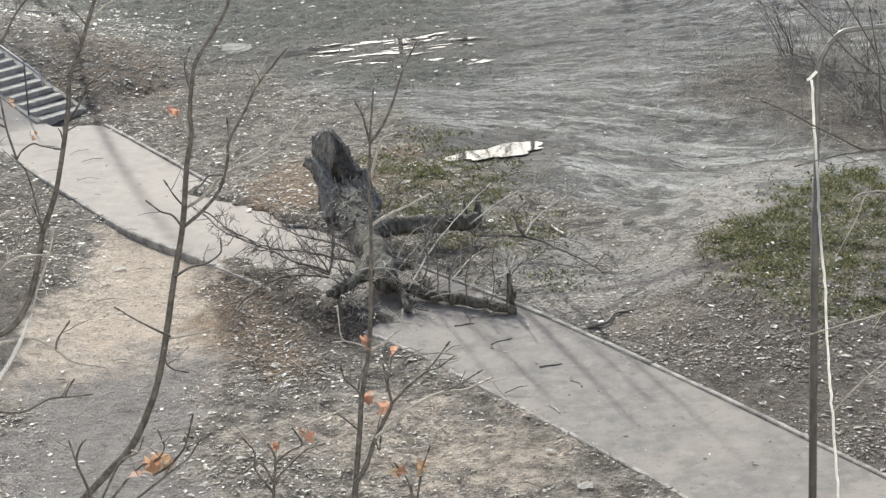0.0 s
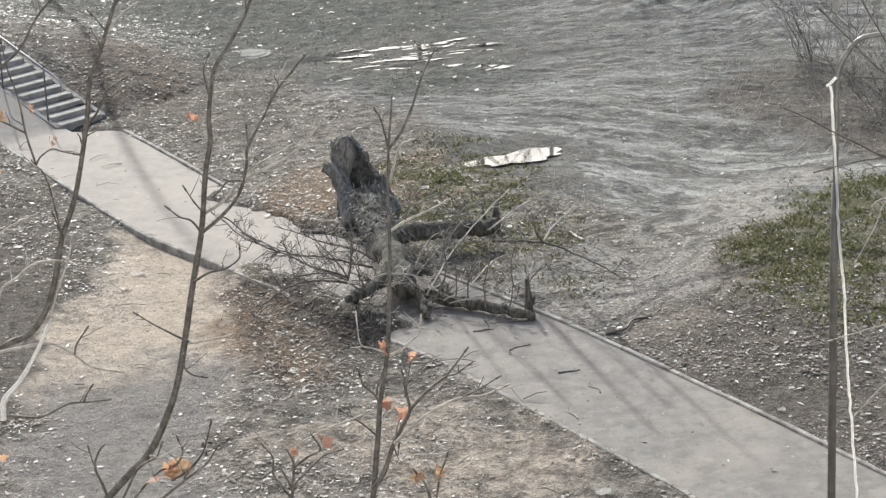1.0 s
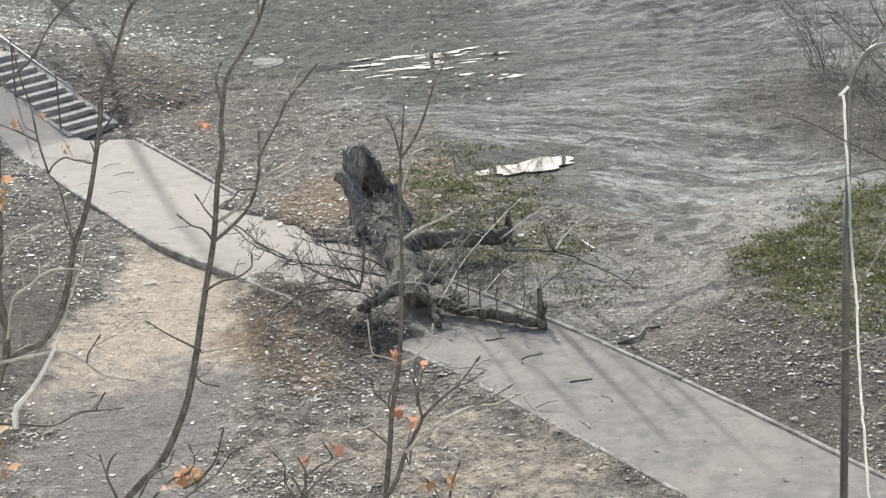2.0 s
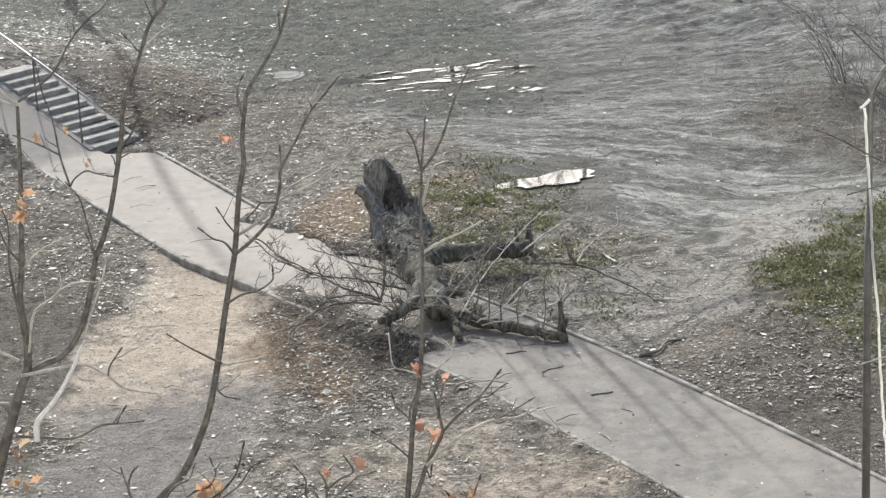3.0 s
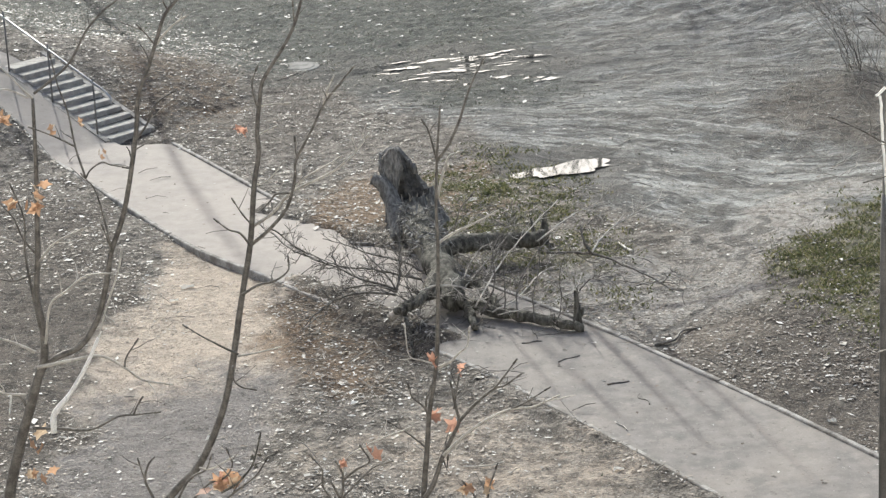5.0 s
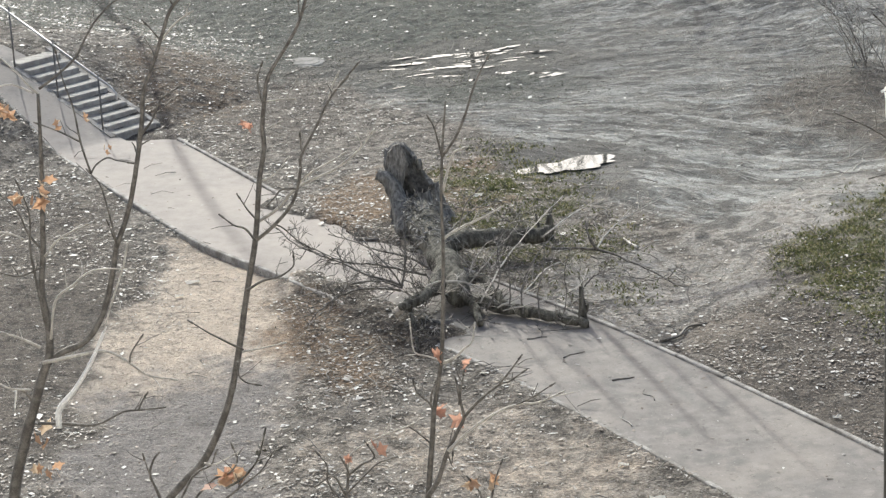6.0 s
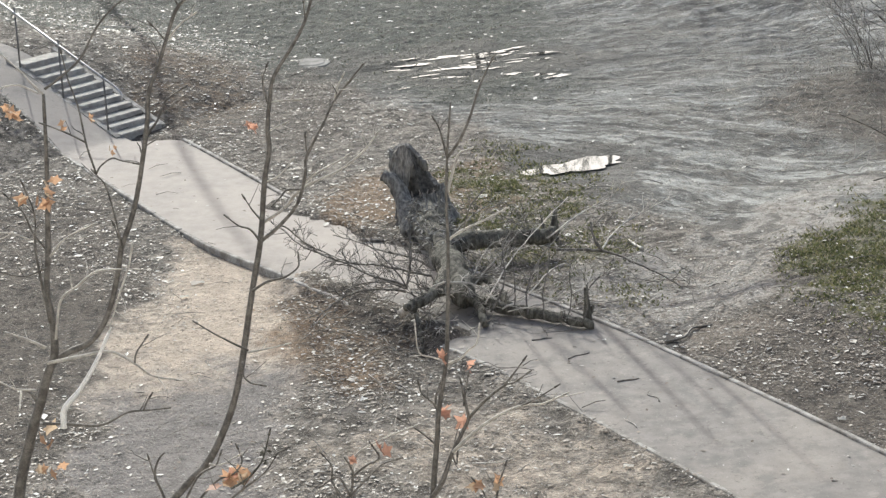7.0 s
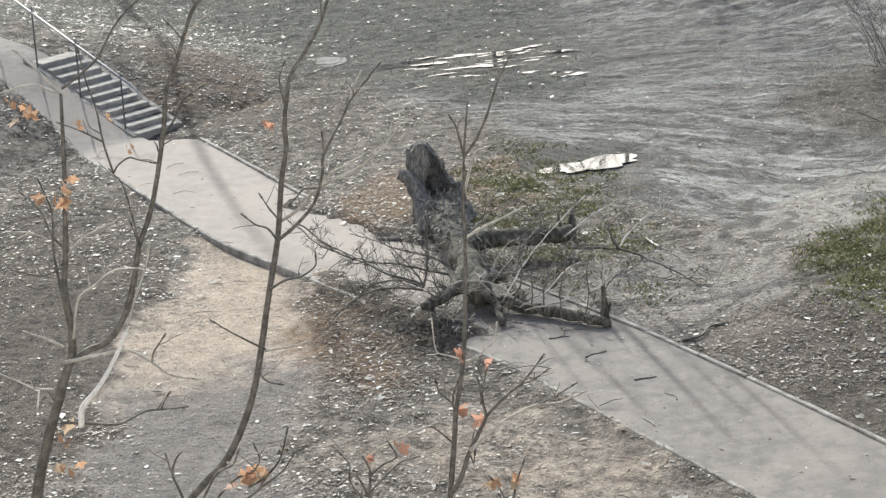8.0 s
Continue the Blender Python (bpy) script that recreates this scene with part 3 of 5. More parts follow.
# ---- manhole ----
def manhole(cx, cy):
    z = gz(cx, cy) - 0.02
    ob = empty("manhole", "pale round concrete manhole with a lid lying in dull grass", "manhole", at=(cx, cy, z))
    for name, r0, r1, h, mat in (("collar", 0.30, 0.40, 0.05, MANHOLE_CONC), ("lid", 0.0, 0.295, 0.06, MANHOLE_CONC)):
        bm = bmesh.new()
        rings = []
        for r, zz in ((r1 + 0.02, -0.1), (r1, h - 0.01), (r1 - 0.015, h), (max(r0, 0.001), h), (max(r0, 0.001), -0.1)):
            rings.append([bm.verts.new((r * math.cos(k * math.pi / 18), r * math.sin(k * math.pi / 18), zz)) for k in range(36)])
        for a, b in zip(rings[:-1], rings[1:]):
            for k in range(36):
                bm.faces.new((a[k], a[(k + 1) % 36], b[(k + 1) % 36], b[k]))
        part(name, bm, mat, ob)


manhole(*(-2.84, 44.56))


# ---- the stairs ----
def box_along(bm, o, ax, ay, az, lx, ly, lz, bevel=0.012):
    r = bmesh.ops.create_cube(bm, size=1.0)
    m = Matrix((ax, ay, az)).transposed().to_4x4()
    for v in r["verts"]:
        c = v.co + Vector((0.5, 0.5, 0.5))
        v.co = o + m.to_3x3() @ Vector((c.x * lx, c.y * ly, c.z * lz))
    if bevel:
        bmesh.ops.bevel(bm, geom=list({e for v in r["verts"] for e in v.link_edges}), offset=bevel, segments=1, affect="EDGES")


def stairs():
    ob = empty("stairs", "outdoor concrete stairs with grey steel handrail beside a ramp", "stairs", at=STAIR_FOOT)
    up, side, z = STAIR_UP, STAIR_SIDE, Vector((0, 0, 1))
    for i in range(STEPS):
        bm = bmesh.new()
        o = up * (TREAD * i) - side * STAIR_WIDTH / 2 + z * (RISE * (i + 1) - 0.22)
        box_along(bm, o, side, up, z, STAIR_WIDTH, TREAD + 0.10, 0.22)
        part("step", bm, STEP_CONC, ob)
    for s in (-1, 1):
        bm = bmesh.new()
        w = STAIR_WIDTH / 2 + (0.0 if s > 0 else 0.10)
        sec = []
        for a, h in ((0.02, 0.06), (STEPS * TREAD + 0.2, STEPS * RISE + 0.07)):
            for q in (0, 0.10):
                for hz in (h, h - 0.45):
                    sec.append(bm.verts.new(up * a + side * (s * w + q) + z * hz))
        bmesh.ops.convex_hull(bm, input=sec)
        part("cheek_wall", bm, CONCRETE, ob)
    t = Tubes(3)
    side_off = -side * (STAIR_WIDTH / 2 + 0.05)
    foot = side_off + up * 0.15
    top = side_off + up * (STEPS * TREAD + 1.57)
    k = RISE / TREAD
    t.tube([foot - up * 0.34 + z * 0.76, foot - up * 0.32 + z * 0.90, foot - up * 0.16 + z * 1.00, top + z * (1.19 + k * (STEPS * TREAD + 1.17))], [0.019] * 4, 8)
    rail = t.to("handrail", RAIL_STEEL, ob, "pale worn steel handrail")
    for a in (0.30, 1.55, 2.8, 4.05):
        t = Tubes(4)
        h = k * min(a, STEPS * TREAD + 0.2)
        t.tube([side_off + up * a + z * (h - 0.3), side_off + up * a + z * (h + 1.08 + 0.025 * a)], [0.018] * 2, 6)
        t.to("post", STEEL_OLD, rail)


stairs()

# ---- the street lamp ----
LAMP_Y = 20.5


def street_lamp():
    pts = [(4.18, 20.50, -0.20), (4.13, 20.50, 3.76), (4.12, 20.50, 5.38)]
    hook = [(4.12, 20.50, 5.38), (4.13, 20.50, 5.56), (4.20, 20.50, 5.73), (4.31, 20.50, 5.86), (4.44, 20.50, 5.90), (4.75, 20.50, 5.92), (5.12, 20.50, 5.94)]
    x0, y0 = pts[0][0], LAMP_Y
    ob = empty("street_lamp", "grey painted steel street lamp with a bent arm and white cable", "street lamp", at=(x0, y0, 0))
    o = Vector((x0, y0, 0))
    t = Tubes(5)
    t.tube([Vector((x0, y0, -0.3)) - o, Vector(pts[1]) - o, Vector(pts[1]) + Vector((0, 0, 0.72)) - o], [0.041, 0.0385, 0.0385], 12)
    t.to("pole", STEEL_OLD, ob)
    t = Tubes(6)
    t.stem([Vector(pts[1]) + Vector((0, 0, 0.6)) - o] + [Vector(p) - o for p in hook], 0.028, 0.023, 10, 5, 0)
    arm = t.to("arm", ARM_STEEL, ob, "bent steel arm toned pale as if sky-lit")
    t = Tubes(7)
    brace = [(4.14, 20.50, 5.59), (4.20, 20.50, 5.52), (5.15, 20.50, 5.42)]
    t.tube([Vector(p) - o for p in brace], [0.009] * 3, 6)
    t.to("brace", STEEL_OLD, ob)
    end = Vector(hook[-1]) - o
    bm = bmesh.new()
    bmesh.ops.create_uvsphere(bm, u_segments=16, v_segments=8, radius=1.0)
    for v in bm.verts:
        v.co = end + Vector((0.30 + v.co.x * 0.30, v.co.y * 0.11, 0.02 + v.co.z * (0.09 if v.co.z > 0 else 0.05)))
    part("lamp_head", bm, STEEL_OLD, arm, "oval grey lamp head", True)
    t = Tubes(8)
    cable = [(4.05, 20.44, 5.45), (4.08, 20.44, 5.14), (4.12, 20.44, 4.57), (4.16, 20.44, 4.01), (4.22, 20.44, 3.44), (4.26, 20.44, 2.85), (4.31, 20.44, 2.26), (4.36, 20.44, 1.71), (4.42, 20.44, 1.10), (4.48, 20.44, 0.34), (4.54, 20.43, 0.03)]
    t.stem([Vector(p) - o for p in cable], 0.013, 0.013, 8, 6, 0.10, 0.006)
    knot = [(4.10, 20.44, 5.53), (4.04, 20.44, 5.47), (4.01, 20.44, 5.45)]
    t.stem([Vector(p) - o for p in knot], 0.014, 0.012, 6, 3, 0.1)
    t.to("cable", CABLE_WHITE, ob, "white cable hanging loosely down the pole")


street_lamp()


# ---- leaves ----
def add_leaf(v, f, at, size, rnd, flat=0.3):
    """A lobed, curled dry leaf: a fan of lobes round a stalk point."""
    n = Vector((rnd.gauss(0, flat), rnd.gauss(0, flat), 1)).normalized()
    a = n.orthogonal().normalized()
    b = n.cross(a)
    turn, base, curl = rnd.uniform(0, 6.28), len(v), rnd.uniform(0.1, 0.35)
    v.append(Vector(at))
    k = 10
    for i in range(k):
        ang = turn + 2 * math.pi * i / k
        r = size * 0.5 * (1.0 if i % 2 == 0 else 0.55) * (0.75 + 0.25 * math.cos(ang - turn)) * rnd.uniform(0.8, 1.15)
        v.append(Vector(at) + (a * math.cos(ang) + b * math.sin(ang)) * r + n * curl * r * rnd.uniform(0.2, 1.3))
    for i in range(k):
        f.append((base, base + 1 + i, base + 1 + (i + 1) % k))


def leaf_part(at, size, mat, parent, seed, hang=True):
    rnd = random.Random(seed)
    v, f = [], []
    for _ in range(3):
        add_leaf(v, f, Vector(at) + Vector([rnd.uniform(-0.4, 0.4) * size for _ in range(3)]), size, rnd, 1.6 if hang else 0.3)
    return mesh_object("leaf", v, f, mat, parent)


# ---- saplings before the view ----
def sapling(label, trunk, r0, r1, seed, root_dx=0.15):
    """A young tree: trunk points from the lowest seen part of the stem upward; it goes on down to its root."""
    x, y, z = trunk[0]
    root = Vector((x - root_dx, y, 0.0))
    ob = empty("sapling", label, "tree", "young maples before the window", at=(x - root_dx, y, gz(x - root_dx, y)))
    o = ob.location.copy()
    t = Tubes(seed)
    first = Vector(trunk[0]) - o
    below = [root - o + Vector((0, 0, -0.1)), first + Vector((-0.86 * root_dx, 0, -1.7)), first + Vector((-0.47 * root_dx, 0, -0.6))]
    t.stem(below + [Vector(p) - o for p in trunk], r0, r1, 8, 5, 0.06)
    t.to("trunk", BARK_TWIG, ob)
    return ob


def grow(tree, points, r, bark, seed, twig=3):
    """A side branch with its twigs and end bud."""
    o = tree.location
    t = Tubes(seed)
    line = t.stem([Vector(p) - o for p in points], r, max(r * 0.45, 0.005), 6, 4, 0.08)
    ln = sum((b - a).length for a, b in zip(line[:-1], line[1:]))
    fine = Tubes(seed)
    fine.rnd = t.rnd
    if twig:
        fine.twigs(line, max(1, int(ln * twig)), 0.22, max(0.0045, r * 0.35), 1, 0.3, 0.9, 0.35)
    tip = line[-1] - line[-2]
    t.tube([line[-1], line[-1] + tip.normalized() * 0.05], [0.009, 0.006], 5)
    branch = t.to("branch", bark, tree)
    if twig:
        tagged(fine.to("twig_spray", bark, branch), kind="stuff")


def hang(tree, place, size, mat, seed):
    leaf_part(Vector(place) - tree.location, size, mat, tree, seed)


tree = sapling("young bare maple with slender curved grey stem and few dry leaves",
               [(-2.20, 16.00, 3.76), (-2.01, 16.00, 3.95), (-1.88, 16.00, 4.17), (-1.76, 16.00, 4.46), (-1.67, 16.00, 4.80), (-1.56, 16.00, 5.34), (-1.47, 16.00, 5.74), (-1.41, 16.00, 6.19), (-1.36, 16.00, 6.43), (-1.36, 16.00, 6.60), (-1.33, 16.00, 6.81), (-1.29, 16.00, 6.98), (-1.13, 16.00, 7.22), (-1.04, 16.00, 7.38), (-0.97, 16.00, 7.59), (-0.93, 16.00, 7.79)], 0.034, 0.009, 11, 1.05)
grow(tree, [(-1.47, 16.00, 5.73), (-1.33, 16.00, 5.84), (-1.18, 16.00, 6.01), (-1.11, 16.00, 6.22), (-1.09, 16.00, 6.37), (-0.97, 16.00, 6.58), (-0.87, 16.00, 6.77), (-0.74, 16.00, 6.93), (-0.66, 16.00, 7.02)], 0.016, BARK_TWIG, 550)
grow(tree, [(-1.46, 16.10, 5.84), (-1.30, 16.10, 5.94), (-1.17, 16.10, 6.08), (-1.04, 16.10, 6.15), (-0.87, 16.10, 6.22), (-0.74, 16.10, 6.31), (-0.65, 16.10, 6.39), (-0.58, 16.10, 6.48)], 0.015, BARK_PALE, 551)
grow(tree, [(-1.15, 16.00, 6.12), (-1.07, 16.00, 6.21), (-0.95, 16.00, 6.28), (-0.85, 16.00, 6.33), (-0.80, 16.00, 6.36)], 0.009, BARK_PALE, 552)
grow(tree, [(-1.14, 15.90, 6.15), (-1.24, 15.90, 6.15), (-1.29, 15.90, 6.10), (-1.33, 15.90, 6.06)], 0.009, BARK_TWIG, 553)
grow(tree, [(-1.46, 15.90, 5.76), (-1.53, 15.90, 5.86), (-1.61, 15.90, 5.89), (-1.68, 15.90, 5.95)], 0.011, BARK_TWIG, 554)
grow(tree, [(-1.46, 16.10, 5.86), (-1.52, 16.10, 5.94), (-1.57, 16.10, 6.03)], 0.009, BARK_TWIG, 555)
grow(tree, [(-1.55, 15.90, 5.38), (-1.43, 15.90, 5.45), (-1.30, 15.90, 5.48), (-1.20, 15.90, 5.55), (-1.19, 15.90, 5.62)], 0.012, BARK_TWIG, 556)
grow(tree, [(-1.61, 15.90, 4.91), (-1.73, 15.90, 4.98), (-1.86, 15.90, 5.06), (-1.97, 15.90, 5.14)], 0.010, BARK_TWIG, 557)
grow(tree, [(-1.64, 16.10, 4.82), (-1.50, 16.10, 4.84), (-1.35, 16.10, 4.87)], 0.009, BARK_PALE, 558)
grow(tree, [(-1.36, 16.00, 6.57), (-1.30, 16.00, 6.60), (-1.25, 16.00, 6.62)], 0.008, BARK_PALE, 559)
grow(tree, [(-1.32, 16.00, 6.79), (-1.22, 16.00, 6.80), (-1.15, 16.00, 6.80)], 0.007, BARK_PALE, 560)
grow(tree, [(-1.34, 16.00, 6.75), (-1.37, 16.00, 6.89), (-1.37, 16.00, 6.97), (-1.34, 16.00, 7.05)], 0.008, BARK_TWIG, 561)
grow(tree, [(-1.33, 16.10, 5.82), (-1.27, 16.10, 5.79), (-1.17, 16.10, 5.69), (-1.10, 16.10, 5.64)], 0.007, BARK_TWIG, 562)
grow(tree, [(-1.08, 16.00, 6.38), (-1.09, 16.00, 6.44), (-1.09, 16.00, 6.51)], 0.006, BARK_TWIG, 563)
grow(tree, [(-1.41, 16.00, 6.19), (-1.32, 16.00, 6.22), (-1.26, 16.00, 6.27), (-1.21, 16.00, 6.33)], 0.007, BARK_PALE, 564)
grow(tree, [(-0.87, 16.00, 6.77), (-0.84, 16.00, 6.87), (-0.80, 16.00, 6.95)], 0.007, BARK_PALE, 565)
grow(tree, [(-1.66, 15.90, 4.82), (-1.66, 15.90, 4.71), (-1.61, 15.90, 4.65), (-1.54, 15.90, 4.63)], 0.009, BARK_TWIG, 566)
grow(tree, [(-1.04, 16.00, 7.38), (-1.04, 16.00, 7.44), (-1.04, 16.00, 7.51)], 0.006, BARK_TWIG, 567)
hang(tree, (-1.48, 16.00, 6.65), 0.10, LEAF_RED, 99)
hang(tree, (-1.44, 16.00, 6.59), 0.07, LEAF_RED, 100)

tree = sapling("young bare maple with forked twigs and a few red leaves",
               [(-0.27, 15.00, 4.08), (-0.22, 15.00, 4.52), (-0.20, 15.00, 4.72), (-0.13, 15.00, 5.12), (-0.10, 15.00, 5.55), (-0.08, 15.00, 6.01), (-0.08, 15.00, 6.27), (-0.06, 15.00, 6.62), (-0.04, 15.00, 6.82), (-0.02, 15.00, 7.00)], 0.026, 0.006, 12, 0.15)
grow(tree, [(-0.06, 15.00, 6.61), (0.03, 15.00, 6.73), (0.11, 15.00, 6.90), (0.16, 15.00, 7.05), (0.21, 15.00, 7.17), (0.27, 15.00, 7.28)], 0.012, BARK_TWIG, 600)
grow(tree, [(-0.06, 15.00, 6.61), (-0.09, 15.00, 6.75), (-0.11, 15.00, 6.83), (-0.13, 15.00, 6.87)], 0.009, BARK_TWIG, 601)
grow(tree, [(-0.07, 15.10, 6.31), (-0.03, 15.10, 6.46), (0.02, 15.10, 6.60), (0.08, 15.10, 6.63)], 0.011, BARK_PALE, 602)
grow(tree, [(-0.08, 15.10, 5.98), (0.03, 15.10, 6.05), (0.17, 15.10, 6.11), (0.31, 15.10, 6.18)], 0.012, BARK_PALE, 603)
grow(tree, [(0.03, 15.10, 6.04), (0.06, 15.10, 6.15), (0.09, 15.10, 6.23), (0.16, 15.10, 6.31)], 0.006, BARK_TWIG, 604)
grow(tree, [(-0.27, 14.90, 4.11), (-0.19, 14.90, 4.24), (-0.12, 14.90, 4.44), (-0.04, 14.90, 4.60), (0.01, 14.90, 4.71), (-0.01, 14.90, 4.84), (-0.03, 14.90, 4.98)], 0.020, BARK_TWIG, 605)
grow(tree, [(0.01, 14.90, 4.71), (0.13, 14.90, 4.84), (0.27, 14.90, 4.95), (0.34, 14.90, 4.97), (0.43, 14.90, 5.03)], 0.013, BARK_TWIG, 606)
grow(tree, [(0.27, 14.90, 4.95), (0.35, 14.90, 5.05), (0.41, 14.90, 5.13)], 0.009, BARK_TWIG, 607)
grow(tree, [(-0.11, 14.80, 4.50), (0.04, 14.80, 4.64), (0.21, 14.80, 4.76), (0.38, 14.80, 4.83), (0.53, 14.80, 4.84), (0.68, 14.80, 4.90)], 0.014, BARK_PALE, 608)
grow(tree, [(0.38, 14.80, 4.83), (0.49, 14.80, 4.88), (0.62, 14.80, 4.96)], 0.009, BARK_TWIG, 609)
grow(tree, [(-0.02, 14.90, 4.81), (0.00, 14.90, 4.92), (0.02, 14.90, 5.03)], 0.007, BARK_TWIG, 610)
grow(tree, [(-0.20, 15.00, 4.71), (-0.23, 15.00, 4.79), (-0.31, 15.00, 4.87), (-0.33, 15.00, 4.94)], 0.011, BARK_TWIG, 611)
grow(tree, [(-0.22, 15.00, 4.79), (-0.21, 15.00, 4.87), (-0.18, 15.00, 4.94)], 0.008, BARK_TWIG, 612)
grow(tree, [(-0.12, 15.00, 5.09), (-0.03, 15.00, 5.13), (0.03, 15.00, 5.19), (0.09, 15.00, 5.24), (0.11, 15.00, 5.34)], 0.012, BARK_PALE, 613)
grow(tree, [(-0.13, 15.10, 5.07), (-0.23, 15.10, 5.11), (-0.32, 15.10, 5.15), (-0.34, 15.10, 5.35)], 0.007, BARK_PALE, 614)
grow(tree, [(-0.23, 15.10, 4.43), (-0.31, 15.10, 4.51), (-0.38, 15.10, 4.57), (-0.48, 15.10, 4.64)], 0.007, BARK_TWIG, 615)
grow(tree, [(-0.12, 14.90, 4.45), (-0.09, 14.90, 4.36), (-0.08, 14.90, 4.42)], 0.008, BARK_TWIG, 616)
hang(tree, (-0.10, 15.00, 4.67), 0.19, LEAF_RED, 108)
hang(tree, (-0.15, 15.00, 5.16), 0.13, LEAF_RED, 109)
hang(tree, (0.00, 15.00, 5.07), 0.11, LEAF_RED, 110)

tree = sapling("taller bare maple with a pale torn branch and dry orange leaves",
               [(-3.35, 15.50, 4.00), (-3.22, 15.50, 4.45), (-3.13, 15.50, 4.70), (-3.05, 15.50, 4.93), (-2.98, 15.50, 5.11), (-2.97, 15.50, 5.37), (-2.99, 15.50, 5.59), (-2.95, 15.50, 5.89), (-2.92, 15.50, 6.27), (-2.89, 15.50, 6.64), (-2.87, 15.50, 7.05)], 0.052, 0.012, 13, 0.15)
grow(tree, [(-3.03, 15.50, 5.01), (-2.88, 15.50, 5.11), (-2.73, 15.50, 5.17), (-2.62, 15.50, 5.29), (-2.53, 15.50, 5.48), (-2.46, 15.50, 5.73), (-2.42, 15.50, 5.90), (-2.34, 15.50, 6.09), (-2.28, 15.50, 6.27), (-2.21, 15.50, 6.57), (-2.16, 15.50, 6.82), (-2.13, 15.50, 7.04), (-2.05, 15.50, 7.22), (-1.98, 15.50, 7.40), (-1.90, 15.50, 7.60), (-1.79, 15.50, 7.73), (-1.72, 15.50, 7.89)], 0.026, BARK_TWIG, 650)
grow(tree, [(-2.42, 15.50, 5.90), (-2.44, 15.50, 5.99), (-2.46, 15.50, 6.06)], 0.010, BARK_TWIG, 651)
grow(tree, [(-1.98, 15.50, 7.39), (-1.87, 15.50, 7.51), (-1.78, 15.50, 7.57)], 0.009, BARK_PALE, 652)
grow(tree, [(-1.98, 15.50, 7.39), (-2.03, 15.50, 7.46), (-2.07, 15.50, 7.51)], 0.007, BARK_TWIG, 653)
grow(tree, [(-2.18, 15.60, 6.70), (-2.10, 15.60, 6.80), (-2.03, 15.60, 6.94), (-1.91, 15.60, 7.02)], 0.010, BARK_TWIG, 654)
grow(tree, [(-2.84, 15.40, 7.11), (-2.71, 15.40, 7.20), (-2.57, 15.40, 7.32), (-2.44, 15.40, 7.53), (-2.31, 15.40, 7.67), (-2.20, 15.40, 7.75), (-2.12, 15.40, 7.88)], 0.011, BARK_TWIG, 655)
grow(tree, [(-2.87, 15.50, 7.05), (-2.96, 15.50, 7.15), (-3.01, 15.50, 7.22), (-3.14, 15.50, 7.35)], 0.010, BARK_PALE, 656)
grow(tree, [(-3.02, 15.40, 5.07), (-2.79, 15.40, 5.11), (-2.56, 15.40, 5.14), (-2.39, 15.40, 5.04), (-2.27, 15.40, 4.94), (-2.10, 15.40, 4.90)], 0.015, BARK_PALE, 657)
grow(tree, [(-2.39, 15.40, 5.04), (-2.37, 15.40, 5.12), (-2.30, 15.40, 5.22)], 0.009, BARK_TWIG, 658)
grow(tree, [(-3.08, 15.30, 4.64), (-2.90, 15.30, 4.63), (-2.66, 15.30, 4.61), (-2.46, 15.30, 4.70), (-2.34, 15.30, 4.71), (-2.19, 15.30, 4.72)], 0.013, BARK_TWIG, 659)
grow(tree, [(-2.34, 15.30, 4.71), (-2.31, 15.30, 4.78), (-2.29, 15.30, 4.81)], 0.008, BARK_TWIG, 660)
grow(tree, [(-2.31, 15.30, 5.99), (-2.36, 15.30, 5.80), (-2.46, 15.30, 5.55), (-2.54, 15.30, 5.32)], 0.009, BARK_PALE, 661)
grow(tree, [(-2.93, 15.30, 4.60), (-2.92, 15.30, 4.72), (-2.88, 15.30, 4.79), (-2.78, 15.30, 4.90), (-2.65, 15.30, 5.10), (-2.54, 15.30, 5.32)], 0.027, WOOD_PEELED, 662, 0)
grow(tree, [(-2.92, 15.40, 5.88), (-2.83, 15.40, 5.99), (-2.71, 15.40, 6.06), (-2.61, 15.40, 6.10)], 0.009, BARK_PALE, 663)
grow(tree, [(-2.94, 15.40, 5.25), (-2.88, 15.40, 5.54), (-2.75, 15.40, 5.65), (-2.59, 15.40, 5.76), (-2.34, 15.40, 5.76)], 0.011, BARK_PALE, 664)
grow(tree, [(-2.52, 15.30, 6.51), (-2.57, 15.30, 6.73), (-2.60, 15.30, 6.99), (-2.65, 15.30, 7.18), (-2.68, 15.30, 7.38)], 0.009, BARK_TWIG, 665)
grow(tree, [(-2.52, 15.30, 6.51), (-2.48, 15.30, 6.57), (-2.40, 15.30, 6.62), (-2.34, 15.30, 6.60), (-2.26, 15.30, 6.58)], 0.007, BARK_TWIG, 666)
grow(tree, [(-2.57, 15.30, 6.74), (-2.67, 15.30, 6.80), (-2.77, 15.30, 6.85), (-2.84, 15.30, 6.88)], 0.008, BARK_TWIG, 667)
grow(tree, [(-3.04, 15.50, 5.15), (-3.16, 15.50, 5.22), (-3.28, 15.50, 5.27)], 0.013, BARK_PALE, 668)
grow(tree, [(-3.15, 15.50, 4.74), (-3.19, 15.50, 4.81), (-3.28, 15.50, 4.85)], 0.012, BARK_TWIG, 669)
grow(tree, [(-2.95, 15.50, 5.89), (-3.04, 15.50, 6.02), (-3.10, 15.50, 6.19), (-3.21, 15.50, 6.32)], 0.011, BARK_TWIG, 670)
grow(tree, [(-2.40, 15.40, 5.94), (-2.47, 15.40, 6.36), (-2.54, 15.40, 6.48)], 0.008, BARK_TWIG, 671)
